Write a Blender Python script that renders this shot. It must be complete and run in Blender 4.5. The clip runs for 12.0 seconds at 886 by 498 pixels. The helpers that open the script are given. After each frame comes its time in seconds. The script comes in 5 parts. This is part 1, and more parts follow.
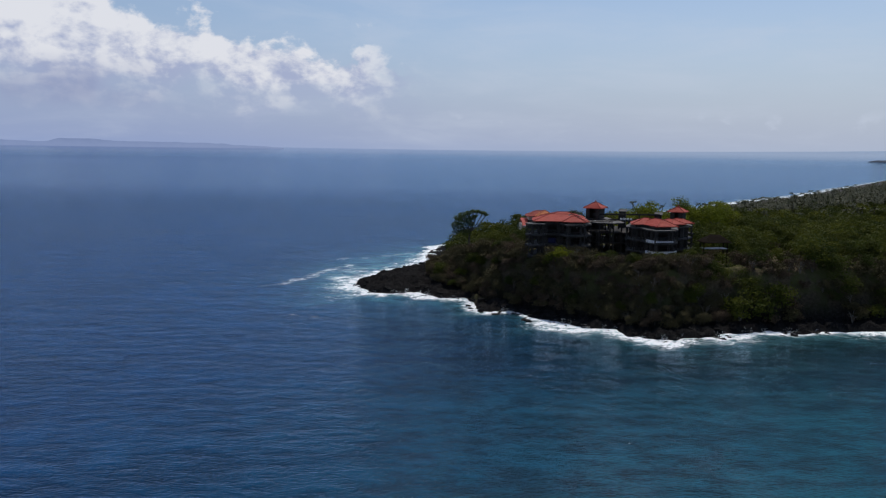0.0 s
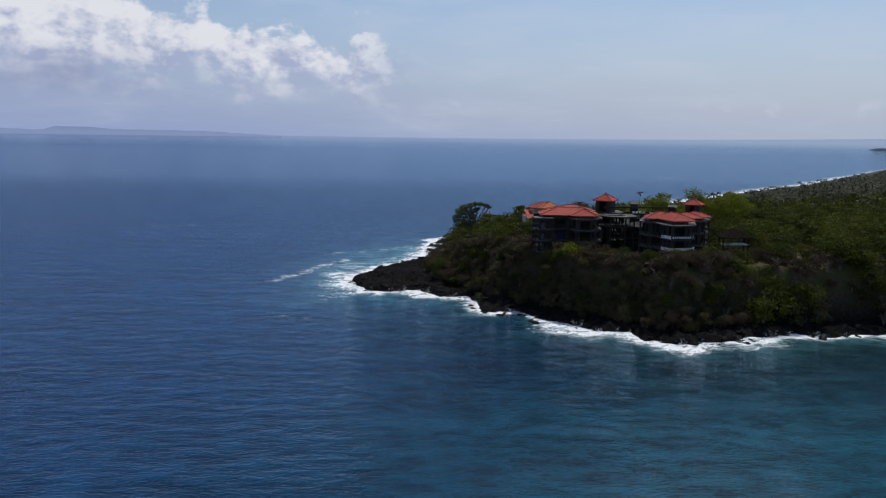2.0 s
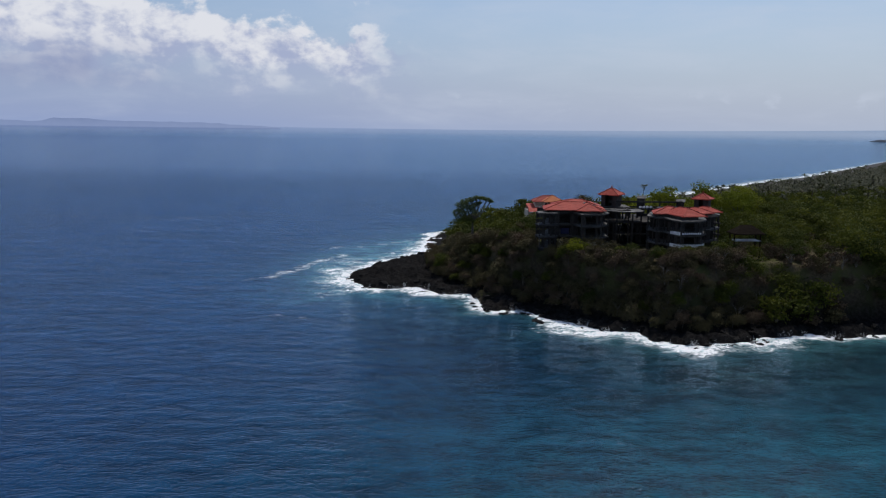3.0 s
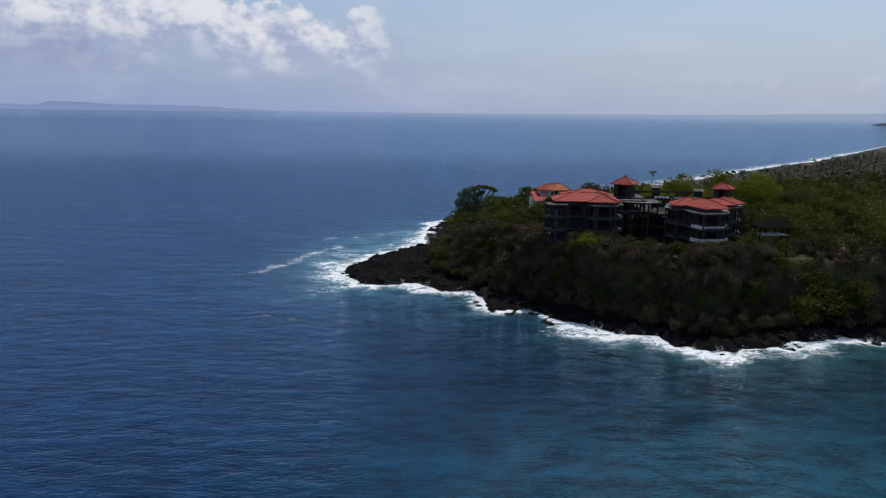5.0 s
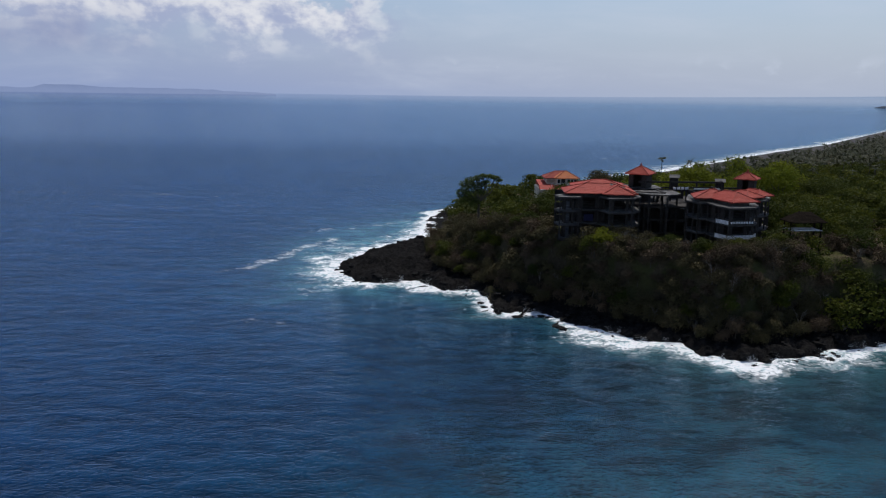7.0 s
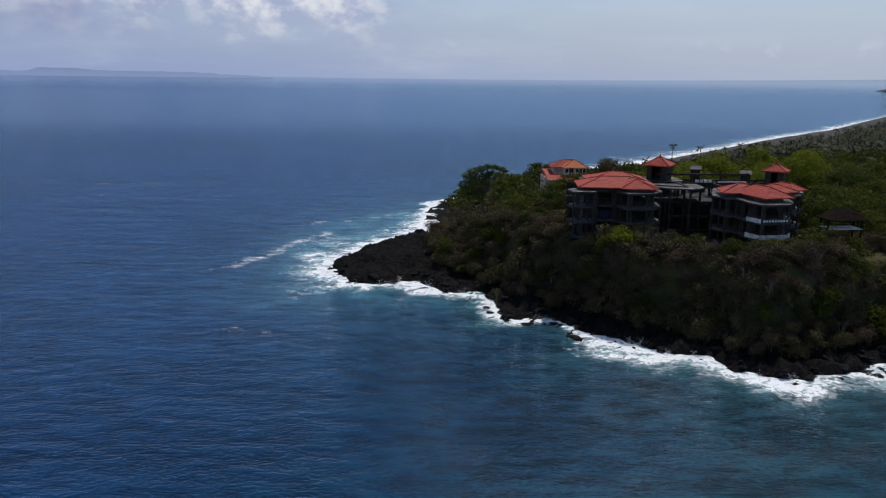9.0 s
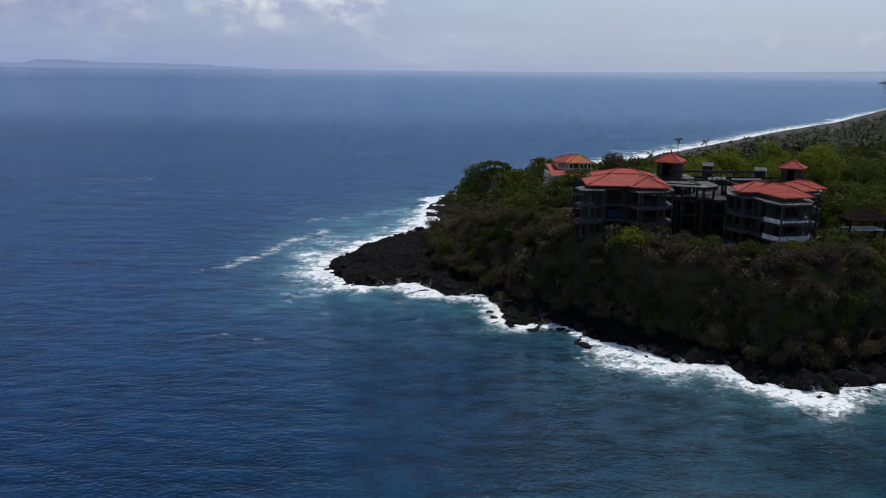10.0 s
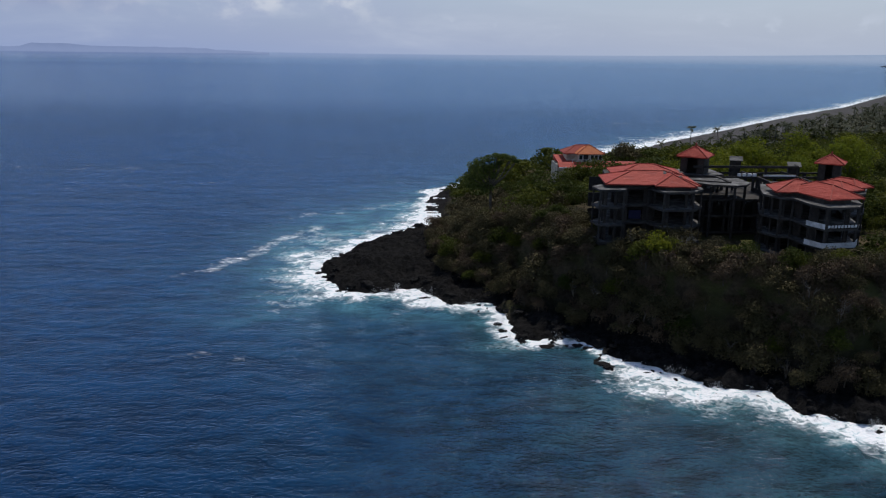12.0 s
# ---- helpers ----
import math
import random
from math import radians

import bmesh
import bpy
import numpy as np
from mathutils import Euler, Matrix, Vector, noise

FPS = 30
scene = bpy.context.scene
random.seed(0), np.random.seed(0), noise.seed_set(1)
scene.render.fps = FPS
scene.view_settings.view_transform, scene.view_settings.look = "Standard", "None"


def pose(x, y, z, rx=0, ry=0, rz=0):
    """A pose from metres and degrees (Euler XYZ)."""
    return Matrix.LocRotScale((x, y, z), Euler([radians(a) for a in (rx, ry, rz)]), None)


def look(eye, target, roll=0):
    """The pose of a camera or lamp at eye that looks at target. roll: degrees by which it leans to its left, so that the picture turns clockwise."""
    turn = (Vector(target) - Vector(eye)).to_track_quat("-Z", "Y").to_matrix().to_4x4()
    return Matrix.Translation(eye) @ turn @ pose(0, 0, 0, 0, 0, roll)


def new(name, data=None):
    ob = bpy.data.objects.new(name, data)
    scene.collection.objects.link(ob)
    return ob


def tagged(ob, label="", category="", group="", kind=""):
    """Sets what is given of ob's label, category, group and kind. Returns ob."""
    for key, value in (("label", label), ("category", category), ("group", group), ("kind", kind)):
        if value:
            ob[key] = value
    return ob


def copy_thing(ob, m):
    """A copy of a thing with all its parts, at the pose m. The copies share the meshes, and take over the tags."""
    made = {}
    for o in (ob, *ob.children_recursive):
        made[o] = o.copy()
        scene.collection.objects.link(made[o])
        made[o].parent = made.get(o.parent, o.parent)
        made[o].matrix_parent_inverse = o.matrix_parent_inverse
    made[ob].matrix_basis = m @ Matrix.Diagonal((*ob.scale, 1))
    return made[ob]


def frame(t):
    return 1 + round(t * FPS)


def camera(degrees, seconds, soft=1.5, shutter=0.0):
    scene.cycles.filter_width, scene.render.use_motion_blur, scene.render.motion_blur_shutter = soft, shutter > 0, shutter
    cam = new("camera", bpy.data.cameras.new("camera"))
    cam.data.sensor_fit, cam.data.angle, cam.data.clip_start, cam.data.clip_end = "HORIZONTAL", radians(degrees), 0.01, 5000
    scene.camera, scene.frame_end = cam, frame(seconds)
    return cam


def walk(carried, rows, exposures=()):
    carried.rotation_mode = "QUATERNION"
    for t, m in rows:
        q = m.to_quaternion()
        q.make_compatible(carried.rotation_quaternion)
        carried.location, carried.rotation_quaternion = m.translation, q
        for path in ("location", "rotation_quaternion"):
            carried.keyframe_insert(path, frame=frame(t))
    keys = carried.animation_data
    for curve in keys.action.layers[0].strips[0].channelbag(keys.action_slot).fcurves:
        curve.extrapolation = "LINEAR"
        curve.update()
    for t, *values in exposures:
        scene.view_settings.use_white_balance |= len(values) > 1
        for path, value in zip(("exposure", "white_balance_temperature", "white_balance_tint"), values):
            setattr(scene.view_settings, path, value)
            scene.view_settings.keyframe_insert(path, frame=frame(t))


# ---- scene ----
cam = camera(60.0, 12.0, soft=1.2)


def flight(x, y, z, yaw, pitch, roll):
    """The drone camera: place, heading, tilt and lean."""
    return pose(x, y, z, 0, 0, yaw) @ pose(0, 0, 0, 90 + pitch, 0, 0) @ pose(0, 0, 0, 0, 0, roll)


PATH = [
    (0, 1.23, -102.00, 49.07, -0.94, -7.25, 0.74),
    (0.5, 1.13, -98.11, 49.15, -0.96, -7.24, 0.73),
    (1, 1.03, -94.20, 49.23, -0.99, -7.57, 0.72),
    (1.5, 0.92, -90.25, 49.30, -1.01, -7.83, 0.72),
    (2, 0.82, -86.27, 49.38, -1.04, -8.13, 0.71),
    (2.5, 0.72, -82.27, 49.46, -1.06, -8.45, 0.71),
    (3, 0.62, -78.24, 49.54, -1.09, -8.75, 0.70),
    (5, 0.21, -61.89, 49.85, -1.19, -9.95, 0.68),
    (5.5, 0.10, -57.75, 49.92, -1.22, -10.27, 0.68),
    (6, -0.00, -53.59, 50.00, -1.24, -10.56, 0.67),
    (6.5, -0.10, -49.42, 50.08, -1.27, -10.88, 0.67),
    (7, -0.21, -45.24, 50.15, -1.30, -11.19, 0.66),
    (9, -0.62, -28.40, 50.46, -1.40, -12.39, 0.64),
    (9.5, -0.72, -24.17, 50.54, -1.42, -12.69, 0.63),
    (10, -0.82, -19.94, 50.62, -1.45, -12.97, 0.63),
    (10.5, -0.92, -15.71, 50.70, -1.48, -13.25, 0.62),
    (11, -1.03, -11.47, 50.77, -1.50, -13.56, 0.62),
    (11.5, -1.13, -7.23, 50.85, -1.53, -13.84, 0.61),
    (12, -1.23, -3.00, 50.93, -1.55, -14.13, 0.61),
]
walk(cam, [(r[0], flight(*r[1:])) for r in PATH])

# ---- light ----
SUN_AZ, SUN_EL = 27.0, 58.0  # degrees: clockwise from ahead (+y), above the horizon
scene.view_settings.exposure = 0.0

world = bpy.data.worlds.new("sky")
scene.world = world
world.use_nodes = True


def nodes_of(tree):
    """Short hands for making and linking nodes in one tree."""
    def mk(kind, **sets):
        n = tree.nodes.new(kind)
        for key, value in sets.items():
            n.inputs[key.replace("_", " ")].default_value = value
        return n

    def li(a, b):
        tree.links.new(a, b)
    return mk, li


def math_node(tree, op, a, b=None, clamp=False):
    n = tree.nodes.new("ShaderNodeMath")
    n.operation, n.use_clamp = op, clamp
    for i, v in enumerate((a, b)):
        if v is None:
            continue
        if isinstance(v, (int, float)):
            n.inputs[i].default_value = v
        else:
            tree.links.new(v, n.inputs[i])
    return n.outputs[0]


def mix_node(tree, fac, a, b, mode="MIX"):
    n = tree.nodes.new("ShaderNodeMix")
    n.data_type, n.blend_type = "RGBA", mode
    for sock, v in ((n.inputs[0], fac), (n.inputs[6], a), (n.inputs[7], b)):
        if isinstance(v, (int, float)):
            sock.default_value = v
        elif isinstance(v, tuple):
            sock.default_value = (*v, 1)
        else:
            tree.links.new(v, sock)
    return n.outputs[2]


def step_node(tree, value, lo, hi, out_lo=0.0, out_hi=1.0):
    n = tree.nodes.new("ShaderNodeMapRange")
    n.interpolation_type = "SMOOTHSTEP"
    tree.links.new(value, n.inputs[0])
    for i, v in enumerate((lo, hi, out_lo, out_hi)):
        n.inputs[i + 1].default_value = v
    return n.outputs[0]


def noise_node(tree, vector, scale, detail=4.0, rough=0.55, distort=0.0):
    n = tree.nodes.new("ShaderNodeTexNoise")
    n.inputs["Scale"].default_value, n.inputs["Detail"].default_value = scale, detail
    n.inputs["Roughness"].default_value, n.inputs["Distortion"].default_value = rough, distort
    tree.links.new(vector, n.inputs["Vector"])
    return n.outputs["Fac"]


def scaled(tree, vector, sx, sy, sz, ox=0.0, oy=0.0, oz=0.0):
    n = tree.nodes.new("ShaderNodeMapping")
    n.inputs["Scale"].default_value = (sx, sy, sz)
    n.inputs["Location"].default_value = (ox, oy, oz)
    tree.links.new(vector, n.inputs["Vector"])
    return n.outputs[0]


def build_sky():
    t = world.node_tree
    t.nodes.clear()
    out = t.nodes.new("ShaderNodeOutputWorld")
    back = t.nodes.new("ShaderNodeBackground")
    sky = t.nodes.new("ShaderNodeTexSky")
    sky.sky_type, sky.sun_disc = "NISHITA", False
    sky.sun_elevation, sky.sun_rotation = radians(SUN_EL), radians(SUN_AZ)
    sky.air_density, sky.dust_density, sky.ozone_density = 1.0, 0.6, 1.5
    coord = t.nodes.new("ShaderNodeTexCoord").outputs["Generated"]
    sep = t.nodes.new("ShaderNodeSeparateXYZ")
    t.links.new(coord, sep.inputs[0])
    x, y, z = sep.outputs
    blue = mix_node(t, 1.0, sky.outputs[0], (SKY_GAIN, SKY_GAIN, SKY_GAIN * 1.05), "MULTIPLY")
    # marine haze along the whole horizon, paler towards the sun's side
    side = step_node(t, math_node(t, "ARCTAN2", x, y), -0.5, 0.55)
    haze = mix_node(t, side, HAZE_W, HAZE_E)
    veil = step_node(t, z, -0.02, 0.25, 1.0, 0.0)
    veil = math_node(t, "POWER", veil, 1.2)
    wisps = noise_node(t, scaled(t, coord, 3.0, 3.0, 14.0), 1.6, 5, 0.6, 0.3)
    base = mix_node(t, veil, blue, haze)
    thin = math_node(t, "MULTIPLY", step_node(t, wisps, 0.42, 0.78), step_node(t, z, 0.10, 0.36, 0.36, 0.05))
    base = mix_node(t, thin, base, CLOUD_THIN)
    # cumulus bank: billows on a flat base a few degrees above the sea, falling off eastwards
    az = math_node(t, "ARCTAN2", x, y)
    el = math_node(t, "ARCSINE", z)
    comb = t.nodes.new("ShaderNodeCombineXYZ")
    t.links.new(az, comb.inputs[0])
    t.links.new(el, comb.inputs[1])
    flat = comb.outputs[0]
    big = noise_node(t, scaled(t, flat, 9.0, 14.0, 1.0, 7.3, 0.2), 1.0, 3, 0.5)
    lump = noise_node(t, scaled(t, flat, 21.0, 30.0, 1.0, 1.7, 0.0), 1.0, 9, 0.56, 0.15)
    lump_sun = noise_node(t, scaled(t, flat, 21.0, 30.0, 1.0, 2.0, 0.42), 1.0, 9, 0.56, 0.15)
    bank = math_node(t, "ADD", step_node(t, az, -0.44, -0.33, 0.212, 0.160), step_node(t, az, -0.33, -0.12, 0.0, -0.046))
    puff = math_node(t, "MULTIPLY", step_node(t, az, -0.13, -0.085), step_node(t, az, -0.07, -0.01, 1.0, 0.0))
    bank = math_node(t, "ADD", bank, math_node(t, "MULTIPLY", puff, 0.018))
    rough_top = math_node(t, "ADD", math_node(t, "MULTIPLY", math_node(t, "SUBTRACT", lump, 0.5), 3.2), math_node(t, "MULTIPLY", math_node(t, "SUBTRACT", big, 0.5), 2.6))
    rise = math_node(t, "MULTIPLY", math_node(t, "SUBTRACT", bank, el), 26.0)
    top = step_node(t, math_node(t, "ADD", rise, rough_top), -0.05, 0.42)
    west = step_node(t, math_node(t, "ADD", az, math_node(t, "MULTIPLY", math_node(t, "SUBTRACT", lump, 0.5), 0.22)), -0.12, 0.03, 1.0, 0.0)
    low = step_node(t, math_node(t, "ADD", math_node(t, "MULTIPLY", el, 9.0), math_node(t, "MULTIPLY", math_node(t, "SUBTRACT", big, 0.5), 1.1)), 0.34, 0.86)
    dens = math_node(t, "MULTIPLY", math_node(t, "MULTIPLY", top, low), west)
    relief = math_node(t, "MULTIPLY", math_node(t, "SUBTRACT", lump, lump_sun), 2.4)
    glow = math_node(t, "ADD", math_node(t, "ADD", math_node(t, "MULTIPLY", el, 5.5), math_node(t, "MULTIPLY", big, 0.55)), relief)
    lit = mix_node(t, step_node(t, glow, 0.42, 1.15), CLOUD_SHADE, CLOUD_LIT)
    col = mix_node(t, math_node(t, "MULTIPLY", dens, 0.92), base, lit)
    # shaded flat base under the bank, with a few faint puffs farther east
    under = math_node(t, "MULTIPLY", step_node(t, az, -0.42, -0.26, 1.0, 0.0), math_node(t, "MULTIPLY", step_node(t, el, 0.035, 0.065), step_node(t, el, 0.075, 0.115, 1.0, 0.0)))
    under = math_node(t, "MULTIPLY", under, step_node(t, math_node(t, "ADD", big, math_node(t, "MULTIPLY", lump, 0.3)), 0.5, 0.78, 0.15, 0.8))
    col = mix_node(t, under, col, CLOUD_BASE)
    faint = math_node(t, "MULTIPLY", step_node(t, lump, 0.56, 0.70, 0.0, 0.5), math_node(t, "MULTIPLY", step_node(t, el, 0.022, 0.034), step_node(t, el, 0.036, 0.056, 1.0, 0.0)))
    faint = math_node(t, "MULTIPLY", faint, step_node(t, az, -0.08, 0.0))
    col = mix_node(t, faint, col, CLOUD_THIN)
    t.links.new(col, back.inputs[0])
    back.inputs[1].default_value = 1.0
    t.links.new(back.outputs[0], out.inputs[0])


SKY_GAIN = 0.088
HAZE_W, HAZE_E = (0.275, 0.350, 0.57), (0.40, 0.462, 0.60)
CLOUD_THIN = (0.54, 0.60, 0.72)
CLOUD_LIT, CLOUD_SHADE, CLOUD_BASE = (0.76, 0.77, 0.82), (0.37, 0.42, 0.60), (0.27, 0.32, 0.50)
build_sky()

sun_dir = Vector((math.sin(radians(SUN_AZ)) * math.cos(radians(SUN_EL)), math.cos(radians(SUN_AZ)) * math.cos(radians(SUN_EL)), math.sin(radians(SUN_EL))))
sun_data = bpy.data.lights.new("sun", "SUN")
sun_data.energy, sun_data.angle, sun_data.color = 2.7, radians(0.53), (1.0, 0.95, 0.87)
sun = new("sun", sun_data)
sun.matrix_world = look(sun_dir * 300, (0, 0, 0))

# ---- materials ----


def material(name, rough=0.8, metal=0.0, spec=0.3):
    m = bpy.data.materials.new(name)
    m.use_nodes = True
    t = m.node_tree
    b = t.nodes["Principled BSDF"]
    b.inputs["Roughness"].default_value, b.inputs["Metallic"].default_value = rough, metal
    b.inputs["Specular IOR Level"].default_value = spec
    return m, t, b


def bump(t, b, height, strength, distance):
    n = t.nodes.new("ShaderNodeBump")
    n.inputs["Strength"].default_value, n.inputs["Distance"].default_value = strength, distance
    t.links.new(height, n.inputs["Height"])
    t.links.new(n.outputs[0], b.inputs["Normal"])
    return n


def place(t):
    """World position: geometry that never moves, so patterns keep their real size."""
    return t.nodes.new("ShaderNodeNewGeometry").outputs["Position"]


def attribute(t, name):
    n = t.nodes.new("ShaderNodeAttribute")
    n.attribute_name = name
    return n.outputs["Fac"]


def surface(name, dark, light, scale, rough=0.85, stain=None, stain_scale=0.25, relief=0.05, spec=0.25):
    """A weathered surface: two-scale colour variation, stains and fine relief."""
    m, t, b = material(name, rough, 0, spec)
    p = place(t)
    fine, coarse = noise_node(t, p, scale, 6, 0.65), noise_node(t, p, stain_scale, 5, 0.6, 0.4)
    col = mix_node(t, step_node(t, fine, 0.3, 0.7), dark, light)
    if stain:
        col = mix_node(t, step_node(t, coarse, 0.45, 0.68, 0.0, 0.85), col, stain)
    t.links.new(col, b.inputs["Base Color"])
    bump(t, b, fine, 0.5, relief)
    return m


def sea_material():
    m, t, b = material("sea_water", 0.12, 0, 0.2)
    b.inputs["IOR"].default_value = 1.33
    p = place(t)
    sep = t.nodes.new("ShaderNodeSeparateXYZ")
    t.links.new(p, sep.inputs[0])
    x, y, _ = sep.outputs
    shore, shallow = attribute(t, "foam"), attribute(t, "shallow")
    wide = noise_node(t, scaled(t, p, 0.006, 0.013, 1.0), 1.0, 5, 0.6, 0.6)
    mid = noise_node(t, scaled(t, p, 0.05, 0.11, 1.0), 1.0, 5, 0.6, 0.3)
    deep = mix_node(t, step_node(t, wide, 0.32, 0.68), DEEP_A, DEEP_B)
    # greener, more turbid water along the land
    turbid = step_node(t, math_node(t, "ADD", math_node(t, "SUBTRACT", x, math_node(t, "MULTIPLY", y, 0.25)), math_node(t, "MULTIPLY", wide, 90.0)), -50.0, 125.0)
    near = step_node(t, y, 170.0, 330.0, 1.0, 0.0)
    # towards the cliff, its shade and dark reflection are put into the colour
    green = mix_node(t, step_node(t, y, 30.0, 82.0), TEAL, TEAL_CLIFF_SHADE)
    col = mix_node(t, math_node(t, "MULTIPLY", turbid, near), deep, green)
    col = mix_node(t, math_node(t, "MULTIPLY", shallow, step_node(t, mid, 0.3, 0.7, 0.35, 1.0)), col, TURQUOISE)
    # foam: torn into strings by warped noise, dense against the rock
    tear = noise_node(t, scaled(t, p, 0.15, 0.19, 1.0), 1.0, 8, 0.60, 0.9)
    lace = noise_node(t, scaled(t, p, 0.6, 0.7, 1.0), 1.0, 6, 0.62, 1.2)
    patches = math_node(t, "ADD", math_node(t, "MULTIPLY", tear, 0.55), math_node(t, "MULTIPLY", lace, 0.45))
    level = math_node(t, "ADD", shore, math_node(t, "MULTIPLY", math_node(t, "SUBTRACT", patches, 0.5), 3.6))
    foam = math_node(t, "MAXIMUM", step_node(t, level, 0.46, 0.80), step_node(t, level, 0.10, 0.60, 0.0, 0.35))
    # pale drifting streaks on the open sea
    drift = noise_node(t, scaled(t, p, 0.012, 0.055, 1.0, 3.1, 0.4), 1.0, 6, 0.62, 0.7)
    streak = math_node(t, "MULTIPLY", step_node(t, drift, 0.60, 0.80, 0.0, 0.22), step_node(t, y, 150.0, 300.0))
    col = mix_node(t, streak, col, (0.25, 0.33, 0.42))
    froth = mix_node(t, step_node(t, lace, 0.32, 0.52), (0.52, 0.68, 0.72), (0.93, 0.94, 0.95))
    col = mix_node(t, foam, col, froth)
    # wind waves: chop riding on longer waves, crests lying across the wind; calmer far out
    w1 = noise_node(t, scaled(t, p, 0.17, 0.32, 1.0), 1.0, 5, 0.52, 0.05)
    w2 = noise_node(t, scaled(t, p, 1.1, 1.7, 1.0, 5.0, 2.0), 1.0, 3, 0.55, 0.05)
    w0 = noise_node(t, scaled(t, p, 0.040, 0.105, 1.0, 1.0, 7.0), 1.0, 4, 0.5, 0.3)
    # calmer water in the lee of the headland, where fine ripples remain
    lee = step_node(t, math_node(t, "MULTIPLY", turbid, near), 0.25, 0.8)
    h = math_node(t, "ADD", w1, math_node(t, "MULTIPLY", w0, step_node(t, y, 110.0, 280.0, 0.3, 1.6)))
    h = math_node(t, "MULTIPLY", h, step_node(t, lee, 0.0, 1.0, 1.0, 0.42))
    h = math_node(t, "ADD", h, math_node(t, "MULTIPLY", w2, step_node(t, lee, 0.0, 1.0, 0.40, 0.34)))
    h = math_node(t, "MULTIPLY", h, step_node(t, y, 520.0, 1000.0, 1.0, 0.45))
    # wave shading put into the colour: crests lighter, troughs darker
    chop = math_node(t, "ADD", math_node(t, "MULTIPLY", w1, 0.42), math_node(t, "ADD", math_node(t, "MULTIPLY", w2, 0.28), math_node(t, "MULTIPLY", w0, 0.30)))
    crest_shade = step_node(t, chop, 0.39, 0.61, 0.56, 1.44)
    crest_shade = mix_node(t, foam, crest_shade, (1.0, 1.0, 1.0))
    col = mix_node(t, 1.0, col, crest_shade, "MULTIPLY")
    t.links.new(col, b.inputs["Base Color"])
    b.inputs["Roughness"].default_value, b.inputs["Specular IOR Level"].default_value = 0.9, 0.0
    bm_node = bump(t, b, h, 1.0, WAVE)
    fres = t.nodes.new("ShaderNodeFresnel")
    fres.inputs["IOR"].default_value = 1.33
    t.links.new(bm_node.outputs[0], fres.inputs["Normal"])
    gloss, spark = t.nodes.new("ShaderNodeBsdfGlossy"), t.nodes.new("ShaderNodeBsdfGlossy")
    for lobe, rough in ((gloss, RIPPLE_ROUGH), (spark, SPARK_ROUGH)):
        lobe.inputs["Color"].default_value, lobe.inputs["Roughness"].default_value = (0.63, 0.80, 1.0, 1), rough
        t.links.new(bm_node.outputs[0], lobe.inputs["Normal"])
    both = t.nodes.new("ShaderNodeMixShader")
    both.inputs[0].default_value = SPARK_SHARE
    t.links.new(gloss.outputs[0], both.inputs[1])
    t.links.new(spark.outputs[0], both.inputs[2])
    share = math_node(t, "MULTIPLY", math_node(t, "MULTIPLY", math_node(t, "POWER", fres.outputs[0], 1.08), MIRROR), step_node(t, foam, 0.0, 0.7, 1.0, 0.0))
    mx = t.nodes.new("ShaderNodeMixShader")
    t.links.new(share, mx.inputs[0])
    t.links.new(b.outputs[0], mx.inputs[1])
    t.links.new(both.outputs[0], mx.inputs[2])
    t.links.new(mx.outputs[0], t.nodes["Material Output"].inputs[0])
    return m


DEEP_A, DEEP_B = (0.0014, 0.0195, 0.060), (0.0020, 0.027, 0.086)
TEAL_CLIFF_SHADE, TEAL, TURQUOISE = (0.002, 0.0145, 0.019), (0.003, 0.045, 0.061), (0.10, 0.27, 0.30)
RIPPLE_ROUGH, SPARK_ROUGH, SPARK_SHARE, WAVE, MIRROR = 0.09, 0.03, 0.25, 0.70, 0.84
M_SEA = sea_material()


def land_material():
    m, t, b = material("volcanic_rock_and_soil", 1.0, 0, 0.04)
    p = place(t)
    fine, coarse = noise_node(t, p, 1.1, 9, 0.74), noise_node(t, p, 0.16, 5, 0.6, 0.5)
    rock = mix_node(t, step_node(t, fine, 0.35, 0.75), (0.005, 0.005, 0.0052), (0.027, 0.0255, 0.025))
    rock = mix_node(t, step_node(t, coarse, 0.55, 0.75, 0.0, 0.5), rock, (0.045, 0.041, 0.038))
    soil = mix_node(t, step_node(t, fine, 0.3, 0.7), (0.060, 0.047, 0.030), (0.130, 0.104, 0.064))
    soil = mix_node(t, step_node(t, coarse, 0.42, 0.62), soil, (0.075, 0.078, 0.028))
    sand = mix_node(t, step_node(t, coarse, 0.3, 0.7), (0.055, 0.053, 0.055), (0.10, 0.095, 0.092))
    col = mix_node(t, attribute(t, "soil"), rock, soil)
    col = mix_node(t, attribute(t, "sand"), col, sand)
    t.links.new(col, b.inputs["Base Color"])
    bump(t, b, fine, 1.0, 0.6)
    return m


M_LAND = land_material()
M_ROCK = surface("black_lava_rock", (0.005, 0.005, 0.0052), (0.020, 0.019, 0.019), 1.9, 0.85, (0.010, 0.010, 0.010), 0.6, 0.25, 0.06)


